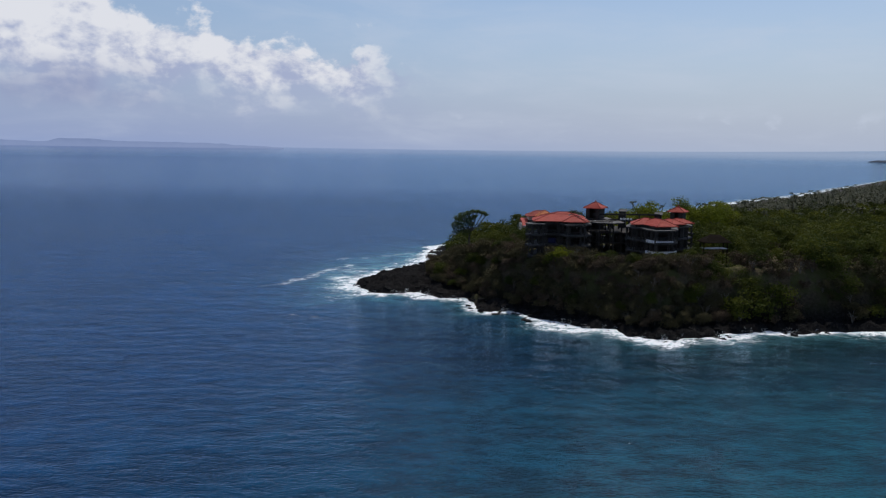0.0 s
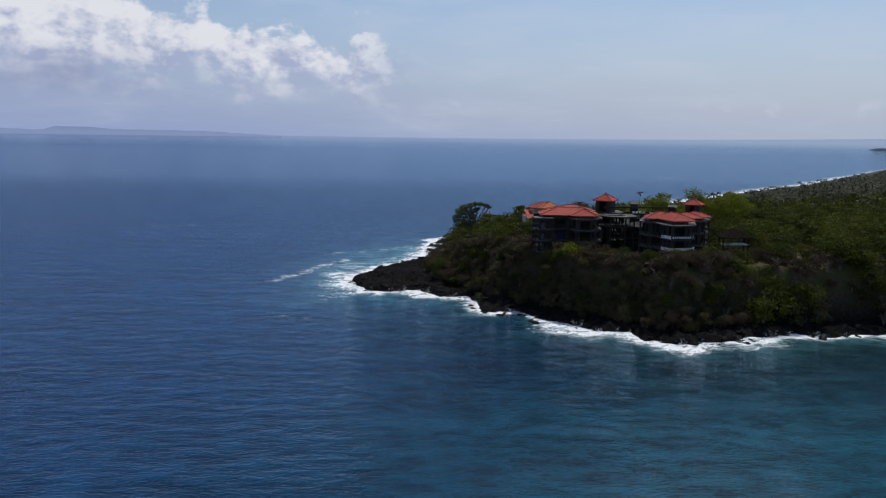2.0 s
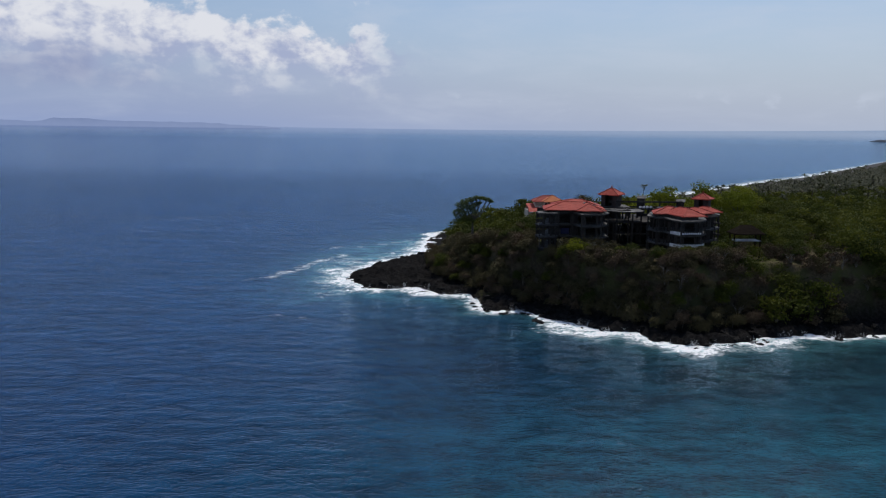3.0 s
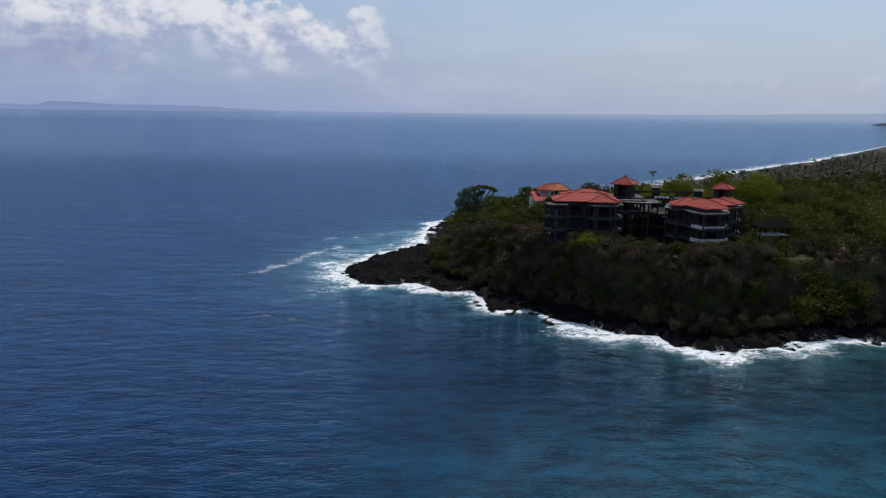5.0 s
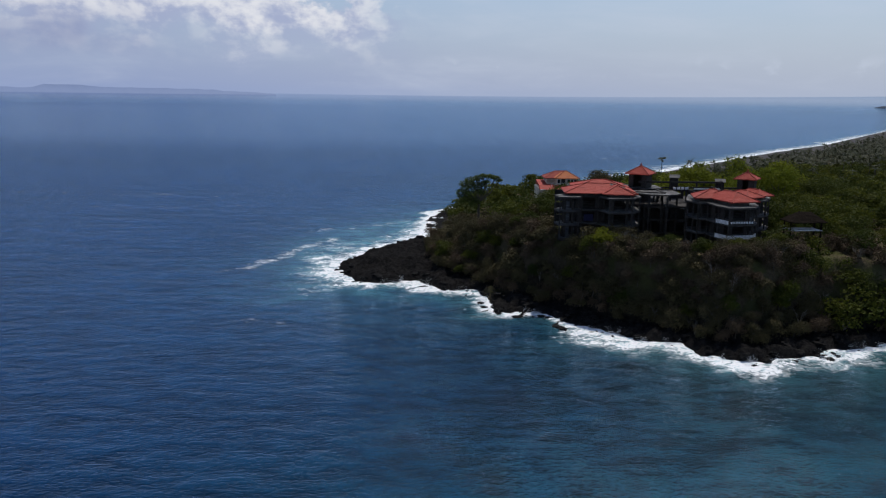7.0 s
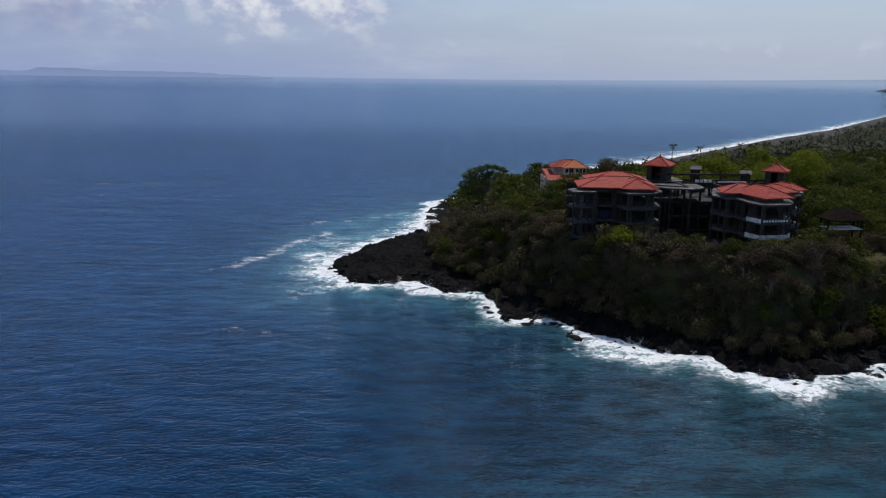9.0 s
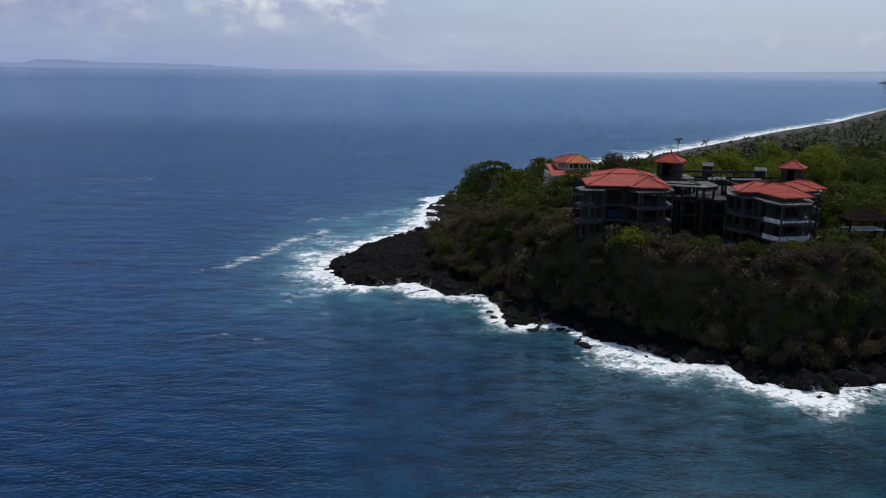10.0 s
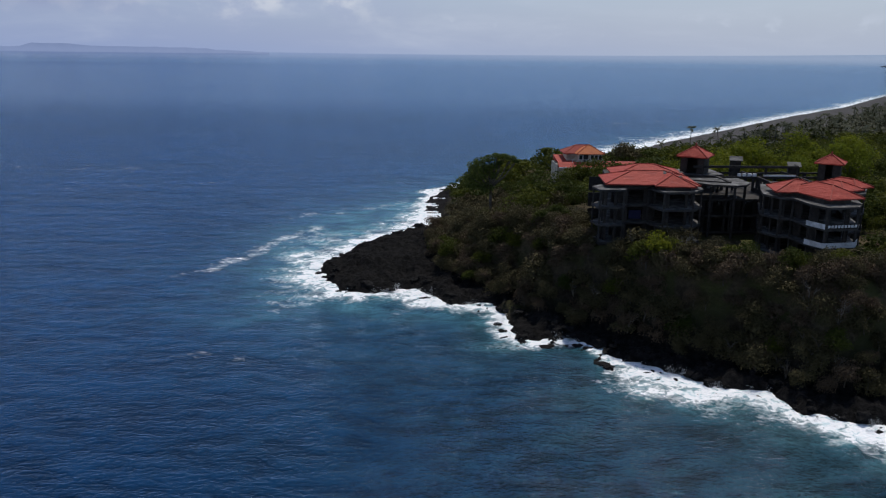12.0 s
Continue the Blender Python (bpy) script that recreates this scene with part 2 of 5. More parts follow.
def leaf_material(name, c1, c2, c3, tilt=0.25):
    """Leaves: each tree and each leaf differs a little; thin, so some light comes through."""
    m, t, b = material(name, 0.75, 0, 0.08)
    info = t.nodes.new("ShaderNodeObjectInfo").outputs["Random"]
    isl = t.nodes.new("ShaderNodeNewGeometry").outputs["Random Per Island"]
    per = math_node(t, "FRACT", math_node(t, "ADD", info, attribute(t, "tint")))
    col = mix_node(t, per, c1, c2)
    col = mix_node(t, step_node(t, isl, 0.15, 0.95, 0.0, 0.55), col, c3)
    patch = noise_node(t, place(t), 0.35, 3, 0.5)
    col = mix_node(t, step_node(t, patch, 0.35, 0.7, 0.0, 0.45), col, c1)
    t.links.new(col, b.inputs["Base Color"])
    tr = t.nodes.new("ShaderNodeBsdfTranslucent")
    t.links.new(col, tr.inputs[0])
    mx = t.nodes.new("ShaderNodeMixShader")
    mx.inputs[0].default_value = tilt
    t.links.new(b.outputs[0], mx.inputs[1])
    t.links.new(tr.outputs[0], mx.inputs[2])
    t.links.new(mx.outputs[0], t.nodes["Material Output"].inputs[0])
    return m


M_GREEN = leaf_material("fresh_green_leaves", (0.034, 0.048, 0.010), (0.120, 0.126, 0.016), (0.062, 0.078, 0.016), 0.34)
M_MID = leaf_material("mid_green_leaves", (0.072, 0.096, 0.024), (0.105, 0.130, 0.032), (0.086, 0.112, 0.028), 0.40)
M_LIME = leaf_material("yellow_green_leaves", (0.110, 0.140, 0.012), (0.170, 0.180, 0.016), (0.140, 0.160, 0.020), 0.45)
M_OLIVE = leaf_material("olive_scrub_leaves", (0.062, 0.053, 0.025), (0.106, 0.089, 0.043), (0.078, 0.069, 0.031), 0.15)
M_DRY = leaf_material("dry_brown_leaves", (0.082, 0.057, 0.037), (0.128, 0.091, 0.060), (0.084, 0.066, 0.038), 0.15)
M_PALM = leaf_material("palm_fronds", (0.028, 0.038, 0.012), (0.050, 0.055, 0.018), (0.066, 0.066, 0.032), 0.15)
M_PALM.node_tree.nodes["Principled BSDF"].inputs["Roughness"].default_value = 0.55
M_PALM.node_tree.nodes["Principled BSDF"].inputs["Specular IOR Level"].default_value = 0.2
M_BARK = surface("grey_bark", (0.05, 0.042, 0.034), (0.13, 0.115, 0.095), 4.0, 0.9)
M_TWIG = surface("bleached_twigs", (0.10, 0.09, 0.075), (0.22, 0.20, 0.17), 4.0, 0.9)
M_CONCRETE = surface("stained_raw_concrete", (0.034, 0.030, 0.027), (0.066, 0.059, 0.054), 1.2, 0.9, (0.024, 0.021, 0.020), 0.30)
M_SLAB = surface("weathered_slab_edge", (0.036, 0.033, 0.031), (0.078, 0.073, 0.069), 1.0, 0.9, (0.026, 0.024, 0.023), 0.4)
# paler than the slab edges: sunlight on their tops put into the colour
M_SUN_TOP = surface("sunlit_slab_colour", (0.050, 0.048, 0.046), (0.100, 0.096, 0.092), 0.9, 0.9, (0.24, 0.235, 0.23), 0.45)
M_TERRACE = surface("dirty_screed", (0.05, 0.049, 0.048), (0.11, 0.107, 0.104), 0.8, 0.9, (0.14, 0.135, 0.13), 0.35)
M_WHITE = surface("white_painted_parapet", (0.62, 0.62, 0.62), (0.80, 0.80, 0.80), 1.0, 0.7, (0.40, 0.40, 0.39), 0.5)
# darker than the outer concrete: the rooms' shade is put into the colour
M_DARK = surface("shade_dark_surface", (0.022, 0.020, 0.019), (0.045, 0.041, 0.038), 1.0, 0.9)
M_BLUE = surface("blue_wall_paint", (0.014, 0.016, 0.055), (0.02, 0.024, 0.075), 2.0, 0.7)
M_CREAM = surface("cream_villa_plaster", (0.42, 0.36, 0.28), (0.60, 0.54, 0.45), 1.0, 0.8, (0.30, 0.26, 0.21), 0.4)
M_GLASS = material("dark_window_glass", 0.08, 0, 0.5)[0]
M_GLASS.node_tree.nodes["Principled BSDF"].inputs["Base Color"].default_value = (0.02, 0.025, 0.03, 1)
M_WOOD = surface("weathered_dark_timber", (0.010, 0.007, 0.005), (0.020, 0.014, 0.010), 3.0, 0.95, None, 0.25, 0.12, 0.05)
# the far island's haze is a glow colour of its own, not lit
M_HILL, _t, _b = material("haze_glow_coast", 1.0, 0, 0.0)
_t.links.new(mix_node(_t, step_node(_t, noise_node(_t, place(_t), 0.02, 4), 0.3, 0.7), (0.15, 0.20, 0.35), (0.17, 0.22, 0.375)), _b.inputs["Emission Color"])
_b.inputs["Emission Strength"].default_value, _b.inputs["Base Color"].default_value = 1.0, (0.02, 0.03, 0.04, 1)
M_CAPE = surface("hazy_dark_cape", (0.05, 0.07, 0.09), (0.08, 0.10, 0.12), 0.02, 1.0, None, 0.25, 0.0, 0.0)
M_SPRAY = surface("white_spray", (0.75, 0.77, 0.78), (0.88, 0.89, 0.90), 1.5, 0.9)


def tile_material(name, c1, c2, moss):
    """Clay tiles: courses every 0.3 m up the slope, weathered unevenly."""
    m, t, b = material(name, 0.75, 0, 0.25)
    p = place(t)
    sep = t.nodes.new("ShaderNodeSeparateXYZ")
    t.links.new(p, sep.inputs[0])
    course = math_node(t, "FRACT", math_node(t, "MULTIPLY", sep.outputs[2], 8.0))
    fine, coarse = noise_node(t, p, 3.0, 5, 0.7), noise_node(t, p, 0.35, 5, 0.65, 0.5)
    col = mix_node(t, step_node(t, fine, 0.3, 0.7), c1, c2)
    col = mix_node(t, step_node(t, coarse, 0.52, 0.74, 0.0, 0.6), col, moss)
    t.links.new(col, b.inputs["Base Color"])
    bump(t, b, math_node(t, "ADD", course, math_node(t, "MULTIPLY", fine, 0.8)), 0.5, 0.06)
    return m


M_TILE = tile_material("red_clay_tiles", (0.31, 0.040, 0.028), (0.43, 0.066, 0.042), (0.20, 0.036, 0.030))
M_ORANGE = tile_material("orange_clay_tiles", (0.46, 0.13, 0.045), (0.60, 0.19, 0.07), (0.36, 0.09, 0.045))
M_CAP = surface("weathered_ridge_tiles", (0.23, 0.042, 0.030), (0.35, 0.062, 0.042), 3.0, 0.8)

# ---- tools for shapes ----


def part(name, bm, mat, parent, label=""):
    me = bpy.data.meshes.new(name)
    bmesh.ops.recalc_face_normals(bm, faces=bm.faces)
    bm.to_mesh(me)
    bm.free()
    me.materials.append(mat)
    ob = new(name, me)
    ob.parent = parent
    return tagged(ob, label) if label else ob


def sheet(name, verts, faces, mat, parent=None, smooth=False):
    """A mesh straight from arrays."""
    me = bpy.data.meshes.new(name)
    verts, faces = np.asarray(verts, dtype=np.float32), np.asarray(faces, dtype=np.int32)
    k = faces.shape[1]
    me.vertices.add(len(verts))
    me.vertices.foreach_set("co", verts.ravel())
    me.loops.add(faces.size)
    me.loops.foreach_set("vertex_index", faces.ravel())
    me.polygons.add(len(faces))
    me.polygons.foreach_set("loop_start", np.arange(0, faces.size, k, dtype=np.int32))
    me.update(calc_edges=True)
    me.validate()
    if smooth:
        me.polygons.foreach_set("use_smooth", np.ones(len(me.polygons), dtype=bool))
    me.materials.append(mat)
    ob = new(name, me)
    if parent:
        ob.parent = parent
    return ob


def float_attr(ob, name, values):
    a = ob.data.attributes.new(name, "FLOAT", "POINT")
    a.data.foreach_set("value", np.asarray(values, dtype=np.float32))


def box(bm, cx, cy, cz, sx, sy, sz, turn=0.0, tilt=0.0):
    m = pose(cx, cy, cz, tilt, 0, turn) @ Matrix.Diagonal((sx, sy, sz, 1))
    bmesh.ops.create_cube(bm, size=1.0, matrix=m)


def prism(bm, outline, z0, z1):
    lo = [bm.verts.new((x, y, z0)) for x, y in outline]
    hi = [bm.verts.new((x, y, z1)) for x, y in outline]
    bm.faces.new(list(reversed(lo)))
    bm.faces.new(hi)
    n = len(outline)
    for i in range(n):
        bm.faces.new((lo[i], lo[(i + 1) % n], hi[(i + 1) % n], hi[i]))


def inset(outline, d):
    """The outline moved inwards by d (outlines run anticlockwise)."""
    out, n = [], len(outline)
    for i in range(n):
        a, b, c = (Vector(outline[(i + k) % n]) for k in (-1, 0, 1))
        u, v = (b - a).normalized(), (c - b).normalized()
        nu, nv = Vector((-u.y, u.x)), Vector((-v.y, v.x))
        k = nu + nv
        out.append(tuple(b + k * (d / max(0.35, k.dot(nu)))))
    return out


def beam(bm, a, b, w, h):
    """A box from a to b, w wide and h high."""
    a, b = Vector(a), Vector(b)
    d = b - a
    m = Matrix.Translation((a + b) / 2) @ d.to_track_quat("X", "Z").to_matrix().to_4x4() @ Matrix.Diagonal((d.length, w, h, 1))
    bmesh.ops.create_cube(bm, size=1.0, matrix=m)


def tube(bm, points, radii, sides=6):
    """A tapered round limb along points."""
    rings = []
    for i, p in enumerate(points):
        p = Vector(p)
        d = Vector(points[min(i + 1, len(points) - 1)]) - Vector(points[max(i - 1, 0)])
        q = d.to_track_quat("Z", "Y")
        rings.append([bm.verts.new(p + q @ Vector((math.cos(2 * math.pi * k / sides) * radii[i], math.sin(2 * math.pi * k / sides) * radii[i], 0))) for k in range(sides)])
    for r, s in zip(rings, rings[1:]):
        for k in range(sides):
            bm.faces.new((r[k], r[(k + 1) % sides], s[(k + 1) % sides], s[k]))
    bm.faces.new(rings[-1])
    bm.faces.new(list(reversed(rings[0])))


def lattice(x, y, seed):
    """Smooth value noise on arrays, 0 to 1."""
    xi, yi = np.floor(x).astype(np.int64), np.floor(y).astype(np.int64)
    fx, fy = x - xi, y - yi
    fx, fy = fx * fx * (3 - 2 * fx), fy * fy * (3 - 2 * fy)

    def h(a, b):
        n = (a * 374761393 + b * 668265263 + seed * 974634223) & 0x7FFFFFFF
        n = ((n ^ (n >> 13)) * 1274126177) & 0x7FFFFFFF
        return ((n ^ (n >> 16)) & 0xFFFF) / 65535.0
    a, b, c, d = h(xi, yi), h(xi + 1, yi), h(xi, yi + 1), h(xi + 1, yi + 1)
    return (a * (1 - fx) + b * fx) * (1 - fy) + (c * (1 - fx) + d * fx) * fy


def fractal(x, y, seed, octaves=4):
    total, amp, norm = 0.0, 1.0, 0.0
    for o in range(octaves):
        total = total + amp * lattice(x * 2 ** o + 17.3 * o, y * 2 ** o - 9.1 * o, seed + o)
        norm += amp
        amp *= 0.5
    return total / norm


def ramp(v, lo, hi):
    u = np.clip((v - lo) / (hi - lo), 0, 1)
    return u * u * (3 - 2 * u)


def spacing(lo, hi, step, far_lo, far_hi, growth=1.07):
    """Even steps from lo to hi, then ever wider ones out to the far ends."""
    mid = list(np.arange(lo, hi + 1e-6, step))
    s, v, up = step, mid[-1], []
    while v < far_hi:
        s *= growth
        v += s
        up.append(min(v, far_hi))
    s, v, dn = step, mid[0], []
    while v > far_lo:
        s *= growth
        v -= s
        dn.append(max(v, far_lo))
    return np.array(dn[::-1] + mid + up)


# ---- the land's outline ----
SHORE = [(5000, 40), (900, 95), (300, 112), (130, 107), (101, 104), (87, 103.5), (74, 98.5), (65, 95.5), (59, 96.5), (54, 98.5), (51, 105), (44, 108.5), (39, 114), (34, 119),
         (30, 124), (25, 129.5), (18, 129), (14.4, 133), (14.3, 142), (11, 149), (5, 149.5), (1, 153), (-2.5, 162), (-7, 161), (-14.5, 157),
         (-21, 158.5), (-24, 167), (-27.5, 181), (-23, 193), (-17, 206), (-9, 217), (-2, 228), (-2, 244), (-2, 262), (2, 287), (8, 300), (30, 322), (64, 352),
         (92, 402), (140, 462), (232, 573), (336, 702), (475, 860), (673, 1120), (1300, 1930), (2300, 3100), (3600, 4700), (5000, 4700)]
GREEN = [(5000, 60), (900, 115), (300, 122), (130, 113), (101, 109.5), (87, 109), (74, 104), (65, 101.5), (60, 102.5), (56, 106), (51, 111.5), (45, 114.5), (40, 119.5), (35, 124.5),
         (30.5, 130), (25, 135.5), (20, 138), (18.5, 145), (16, 152), (11, 156), (6.5, 160), (3.5, 167), (1.5, 176), (0.5, 190), (1, 204), (2.5, 220), (2.5, 242), (3, 264), (7.5, 289),
         (22, 311), (52, 330), (84, 345), (114, 366), (166, 410), (223, 466), (313, 567), (407, 676), (590, 905), (1150, 1640), (2250, 2980), (3620, 4640), (5000, 4640)]


def inside_by(outline, x, y):
    """Metres from the outline, positive inside it."""
    best = np.full(x.shape, 1e12)
    inside = np.zeros(x.shape, dtype=bool)
    n = len(outline)
    for i in range(n):
        (ax, ay), (bx, by) = outline[i], outline[(i + 1) % n]
        dx, dy = bx - ax, by - ay
        u = np.clip(((x - ax) * dx + (y - ay) * dy) / (dx * dx + dy * dy), 0, 1)
        best = np.minimum(best, (x - ax - u * dx) ** 2 + (y - ay - u * dy) ** 2)
        if dy != 0:
            cross = ((ay > y) != (by > y)) & (x < dx * (y - ay) / dy + ax)
            inside ^= cross
    return np.where(inside, 1, -1) * np.sqrt(best)


def lift(x, y):
    """The far sea closes up to the horizon within five kilometres."""
    d = np.hypot(x, y + 50)
    return 55.0 * np.clip((d - 1200) / 3600, 0, None) ** 2


def shore_by(x, y):
    s = inside_by(SHORE, x, y)
    rag = (fractal(x * 0.16, y * 0.16, 3) - 0.5) * 5.0 + (fractal(x * 0.7, y * 0.7, 5, 3) - 0.5) * 1.6
    return s + rag * ramp(-y, -345, -315)


def ground(x, y):
    """Height of the land, and how far a place lies inside the planted area."""
    x, y = np.asarray(x, dtype=float), np.asarray(y, dtype=float)
    s, g = shore_by(x, y), inside_by(GREEN, x, y)
    g = g + (fractal(x * 0.13, y * 0.13, 11, 3) - 0.5) * 4.0 * ramp(-y, -345, -315)
    north, lee = ramp(y, 255, 345), ramp(y, 170, 222) * (0.55 + 0.45 * ramp(-x, -46, -30)) * ramp(-x, -95, -60)
    top = 15.4 - 9.4 * lee * (1 - north)
    top = top * (1 - north) + 3.2 * north + (fractal(x * 0.03, y * 0.03, 21, 3) - 0.5) * 2.4 * (1 - 0.5 * north)
    top = top - (3.6 * (1 - lee) + 2.4 * ramp(y, 168, 184)) * ramp(-x, -31, -15) * ramp(y, 146, 166) * (1 - north)
    wide = 12.0 + 23.0 * north
    rocky = 1 - ramp(y, 310, 345)
    crag = np.abs(fractal(x * 0.22, y * 0.22, 31) - 0.5) * 6.0 + (fractal(x * 0.6, y * 0.6, 37, 3) - 0.5) * 2.6
    shelf = np.where(s < 0, s * 0.55, 1.5 * ramp(s, 0, 3) + 1.9 * ramp(s, 2, 16)) + crag * ramp(s, -1.0, 3.0) * 0.75 - 0.5
    shelf = np.where(s > 0, shelf * (1 - 0.8 * ramp(y, 205, 235)), shelf)
    strand = np.where(s < 0, s * 0.05, s * 0.075)
    low = shelf * rocky + strand * (1 - rocky)
    high = top * ramp(g, 0.0, wide)
    z = np.maximum(low, low * 0.3 + high) * ramp(g, 0, 4) + low * (1 - ramp(g, 0, 4))
    # levelled ground under the hotel
    flat = ramp(x, 24, 31) * ramp(-x, -97, -89) * ramp(y, 119, 126) * ramp(-y, -186, -176)
    flat = flat * ramp(g, 3, 9)
    z = z * (1 - flat) + 15.6 * flat
    return z + lift(x, y), s, g


def ground_z(x, y):
    return float(ground(np.array([x]), np.array([y]))[0][0])


def grid_faces(nx, ny):
    i = (np.arange(ny - 1)[:, None] * nx + np.arange(nx - 1)[None, :]).ravel()
    return np.stack([i, i + 1, i + nx + 1, i + nx], axis=1)


def build_sea():
    xs, ys = spacing(-75, 112, 0.8, -4300, 4600, 1.07), spacing(60, 300, 0.8, -1500, 4850, 1.06)
    x, y = (a.ravel() for a in np.meshgrid(xs, ys))
    s = shore_by(x, y)
    near = ramp(-np.hypot(x - 10, (y - 150) * 0.8), -420, -160)
    z = np.zeros_like(x)
    rng = np.random.default_rng(5)
    for k in range(9):
        length = 3.6 * 1.22 ** k
        a = -1.75 + rng.normal() * 0.45
        z += 0.0006 * length ** 0.8 * np.sin((x * math.cos(a) + y * math.sin(a)) * 2 * math.pi / length + rng.uniform(0, 6.28) + 2.0 * fractal(x * 0.03, y * 0.03, 60 + k, 2))
    # breakers pile up where the swell meets the rock
    swell = fractal(x * 0.09, y * 0.16, 71, 4)
    pile = ramp(s, -7, -0.5) * (0.2 + 1.1 * np.clip(swell - 0.42, 0, 1) * 2.0)
    z = z * near * (1 - 0.4 * ramp(s, -6, 0)) + pile * near * 0.55 + lift(x, y)
    # foam: how far it reaches out from the land, side by side
    west = np.exp(-(((x + 18) / 28) ** 2 + ((y - 212) / 56) ** 2))
    surge = np.clip(fractal(x * 0.055, y * 0.055, 81, 3) - 0.41, 0, 1)
    reach = 1.0 + 34.0 * surge + 13 * west + 19 * ramp(y, 330, 400)
    south = ramp(x, 15, 45) * ramp(-y, -150, -120)
    inlet = np.exp(-(((x - 8) / 26) ** 2 + ((y - 143) / 18) ** 2))
    reach = (reach + 4.2 * south) * (1 - 0.68 * inlet) * (1 - 0.5 * ramp(x, 78, 96) * ramp(-y, -150, -120))
    foam = np.clip(1.0 + 0.95 * s / reach - 0.08 * west, -3.0, 0.95)
    for line, wide, gain in (([(-52, 178), (-51, 184), (-46, 191), (-43, 206), (-37, 217), (-33, 226)], 1.3, 0.74), ([(-60, 172), (-54, 178)], 1.0, 0.48),
                             ([(-44, 238), (-38, 247), (-24, 251)], 2.2, 0.34), ([(-46, 121), (-40, 123.5), (-33, 122)], 1.4, 0.40), ([(-28, 250), (-12, 262), (0, 275)], 2.5, 0.5),
                             ([(-15, 141), (-6, 146)], 1.5, 0.3), ([(180, 1090), (280, 1100), (330, 1040)], 9.0, 0.56), ([(330, 985), (378, 974), (450, 985)], 7.0, 0.54),
                             ([(150, 610), (230, 660)], 4.0, 0.50), ([(-260, 330), (-200, 352), (-110, 338)], 16.0, 0.19), ([(-140, 296), (-85, 310)], 12.0, 0.19)):
        d = np.full(x.shape, 1e9)
        for (ax, ay), (bx, by) in zip(line, line[1:]):
            dx, dy = bx - ax, by - ay
            u = np.clip(((x - ax) * dx + (y - ay) * dy) / (dx * dx + dy * dy), 0, 1)
            d = np.minimum(d, np.hypot(x - ax - u * dx, y - ay - u * dy))
        foam = np.maximum(foam, gain - 0.25 - 0.36 * (d / (2.0 * wide)) ** 1.2)
    shallow = np.clip(np.exp(s / (1.5 + 0.6 * reach)) * 0.9 + 1.05 * west * np.exp(s / 36.0) + 0.12 * np.exp(s / 30.0), 0, 1)
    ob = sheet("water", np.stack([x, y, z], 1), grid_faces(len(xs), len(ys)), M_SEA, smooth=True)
    float_attr(ob, "foam", foam)
    float_attr(ob, "shallow", shallow)
    tagged(ob, "deep blue choppy sea with white surf along the rocks", "sea", kind="structure")


def build_land():
    xs, ys = spacing(-34, 112, 0.75, -60, 5000, 1.07), spacing(90, 240, 0.75, -40, 4900, 1.06)
    x, y = (a.ravel() for a in np.meshgrid(xs, ys))
    z, s, g = ground(x, y)
    f = grid_faces(len(xs), len(ys))
    f = f[(s[f] > -8 - 0.02 * y[f].clip(300)).any(axis=1)]
    used = np.unique(f)
    back = np.full(len(x), -1)
    back[used] = np.arange(len(used))
    ob = sheet("ground", np.stack([x, y, z], 1)[used], back[f], M_LAND, smooth=True)
    sand = ramp(y, 315, 350) * (1 - ramp(g, -1, 3))
    ledge = np.exp(-((x - 16.5) / 3.6) ** 2 - ((y - 143.5) / 2.6) ** 2)
    float_attr(ob, "soil", np.clip(ramp(g, 2, 9) + 0.7 * ledge, 0, 1)[used])
    float_attr(ob, "sand", sand[used])
    tagged(ob, "black lava headland with brown soil and dark beach", "ground", kind="structure")


build_sea()
build_land()

# ---- far islands ----


def far_ridge(name, points, depth, label, mat):
    """A hazy far coast: a solid ridge with a lumpy skyline."""
    bm = bmesh.new()
    rows = []
    for x, y, h in points:
        v = Vector((x, y, 0)).normalized()
        base = float(lift(np.array([x]), np.array([y]))[0])
        rows.append([bm.verts.new((x, y, base - 30)), bm.verts.new((x + v.x * depth * 0.5, y + v.y * depth * 0.5, base + h)), bm.verts.new((x + v.x * depth, y + v.y * depth, base - 30))])
    for a, b in zip(rows, rows[1:]):
        for i in range(2):
            bm.faces.new((a[i], b[i], b[i + 1], a[i + 1]))
        bm.faces.new((a[0], a[2], b[2], b[0]))
    bm.faces.new(rows[0])
    bm.faces.new(list(reversed(rows[-1])))
    return tagged(part(name, bm, mat, None), label, "island", kind="structure")


def island_points(profile, dist, seed):
    """Points along a far coast from (bearing, height) pairs, with a lumpy skyline."""
    pts = []
    for (a0, h0), (a1, h1) in zip(profile, profile[1:]):
        for i in range(8):
            u = i / 8
            a, h = radians(a0 + (a1 - a0) * u), h0 + (h1 - h0) * u
            h += 5.0 * noise.noise((a * 60.0, seed, 0)) * min(1.0, h / 20)
            pts.append((dist * math.sin(a), dist * math.cos(a), max(h, 0.5)))
    return pts


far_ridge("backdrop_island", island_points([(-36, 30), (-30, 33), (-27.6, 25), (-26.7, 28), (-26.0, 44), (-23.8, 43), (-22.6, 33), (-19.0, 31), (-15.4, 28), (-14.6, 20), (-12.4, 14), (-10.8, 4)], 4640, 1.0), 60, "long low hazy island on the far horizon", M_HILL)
far_ridge("backdrop_cape", island_points([(30.4, 1), (30.9, 7), (32.0, 10), (34.0, 14), (36.5, 18)], 3650, 7.0), 50, "thin dark cape on the far sea", M_CAPE)


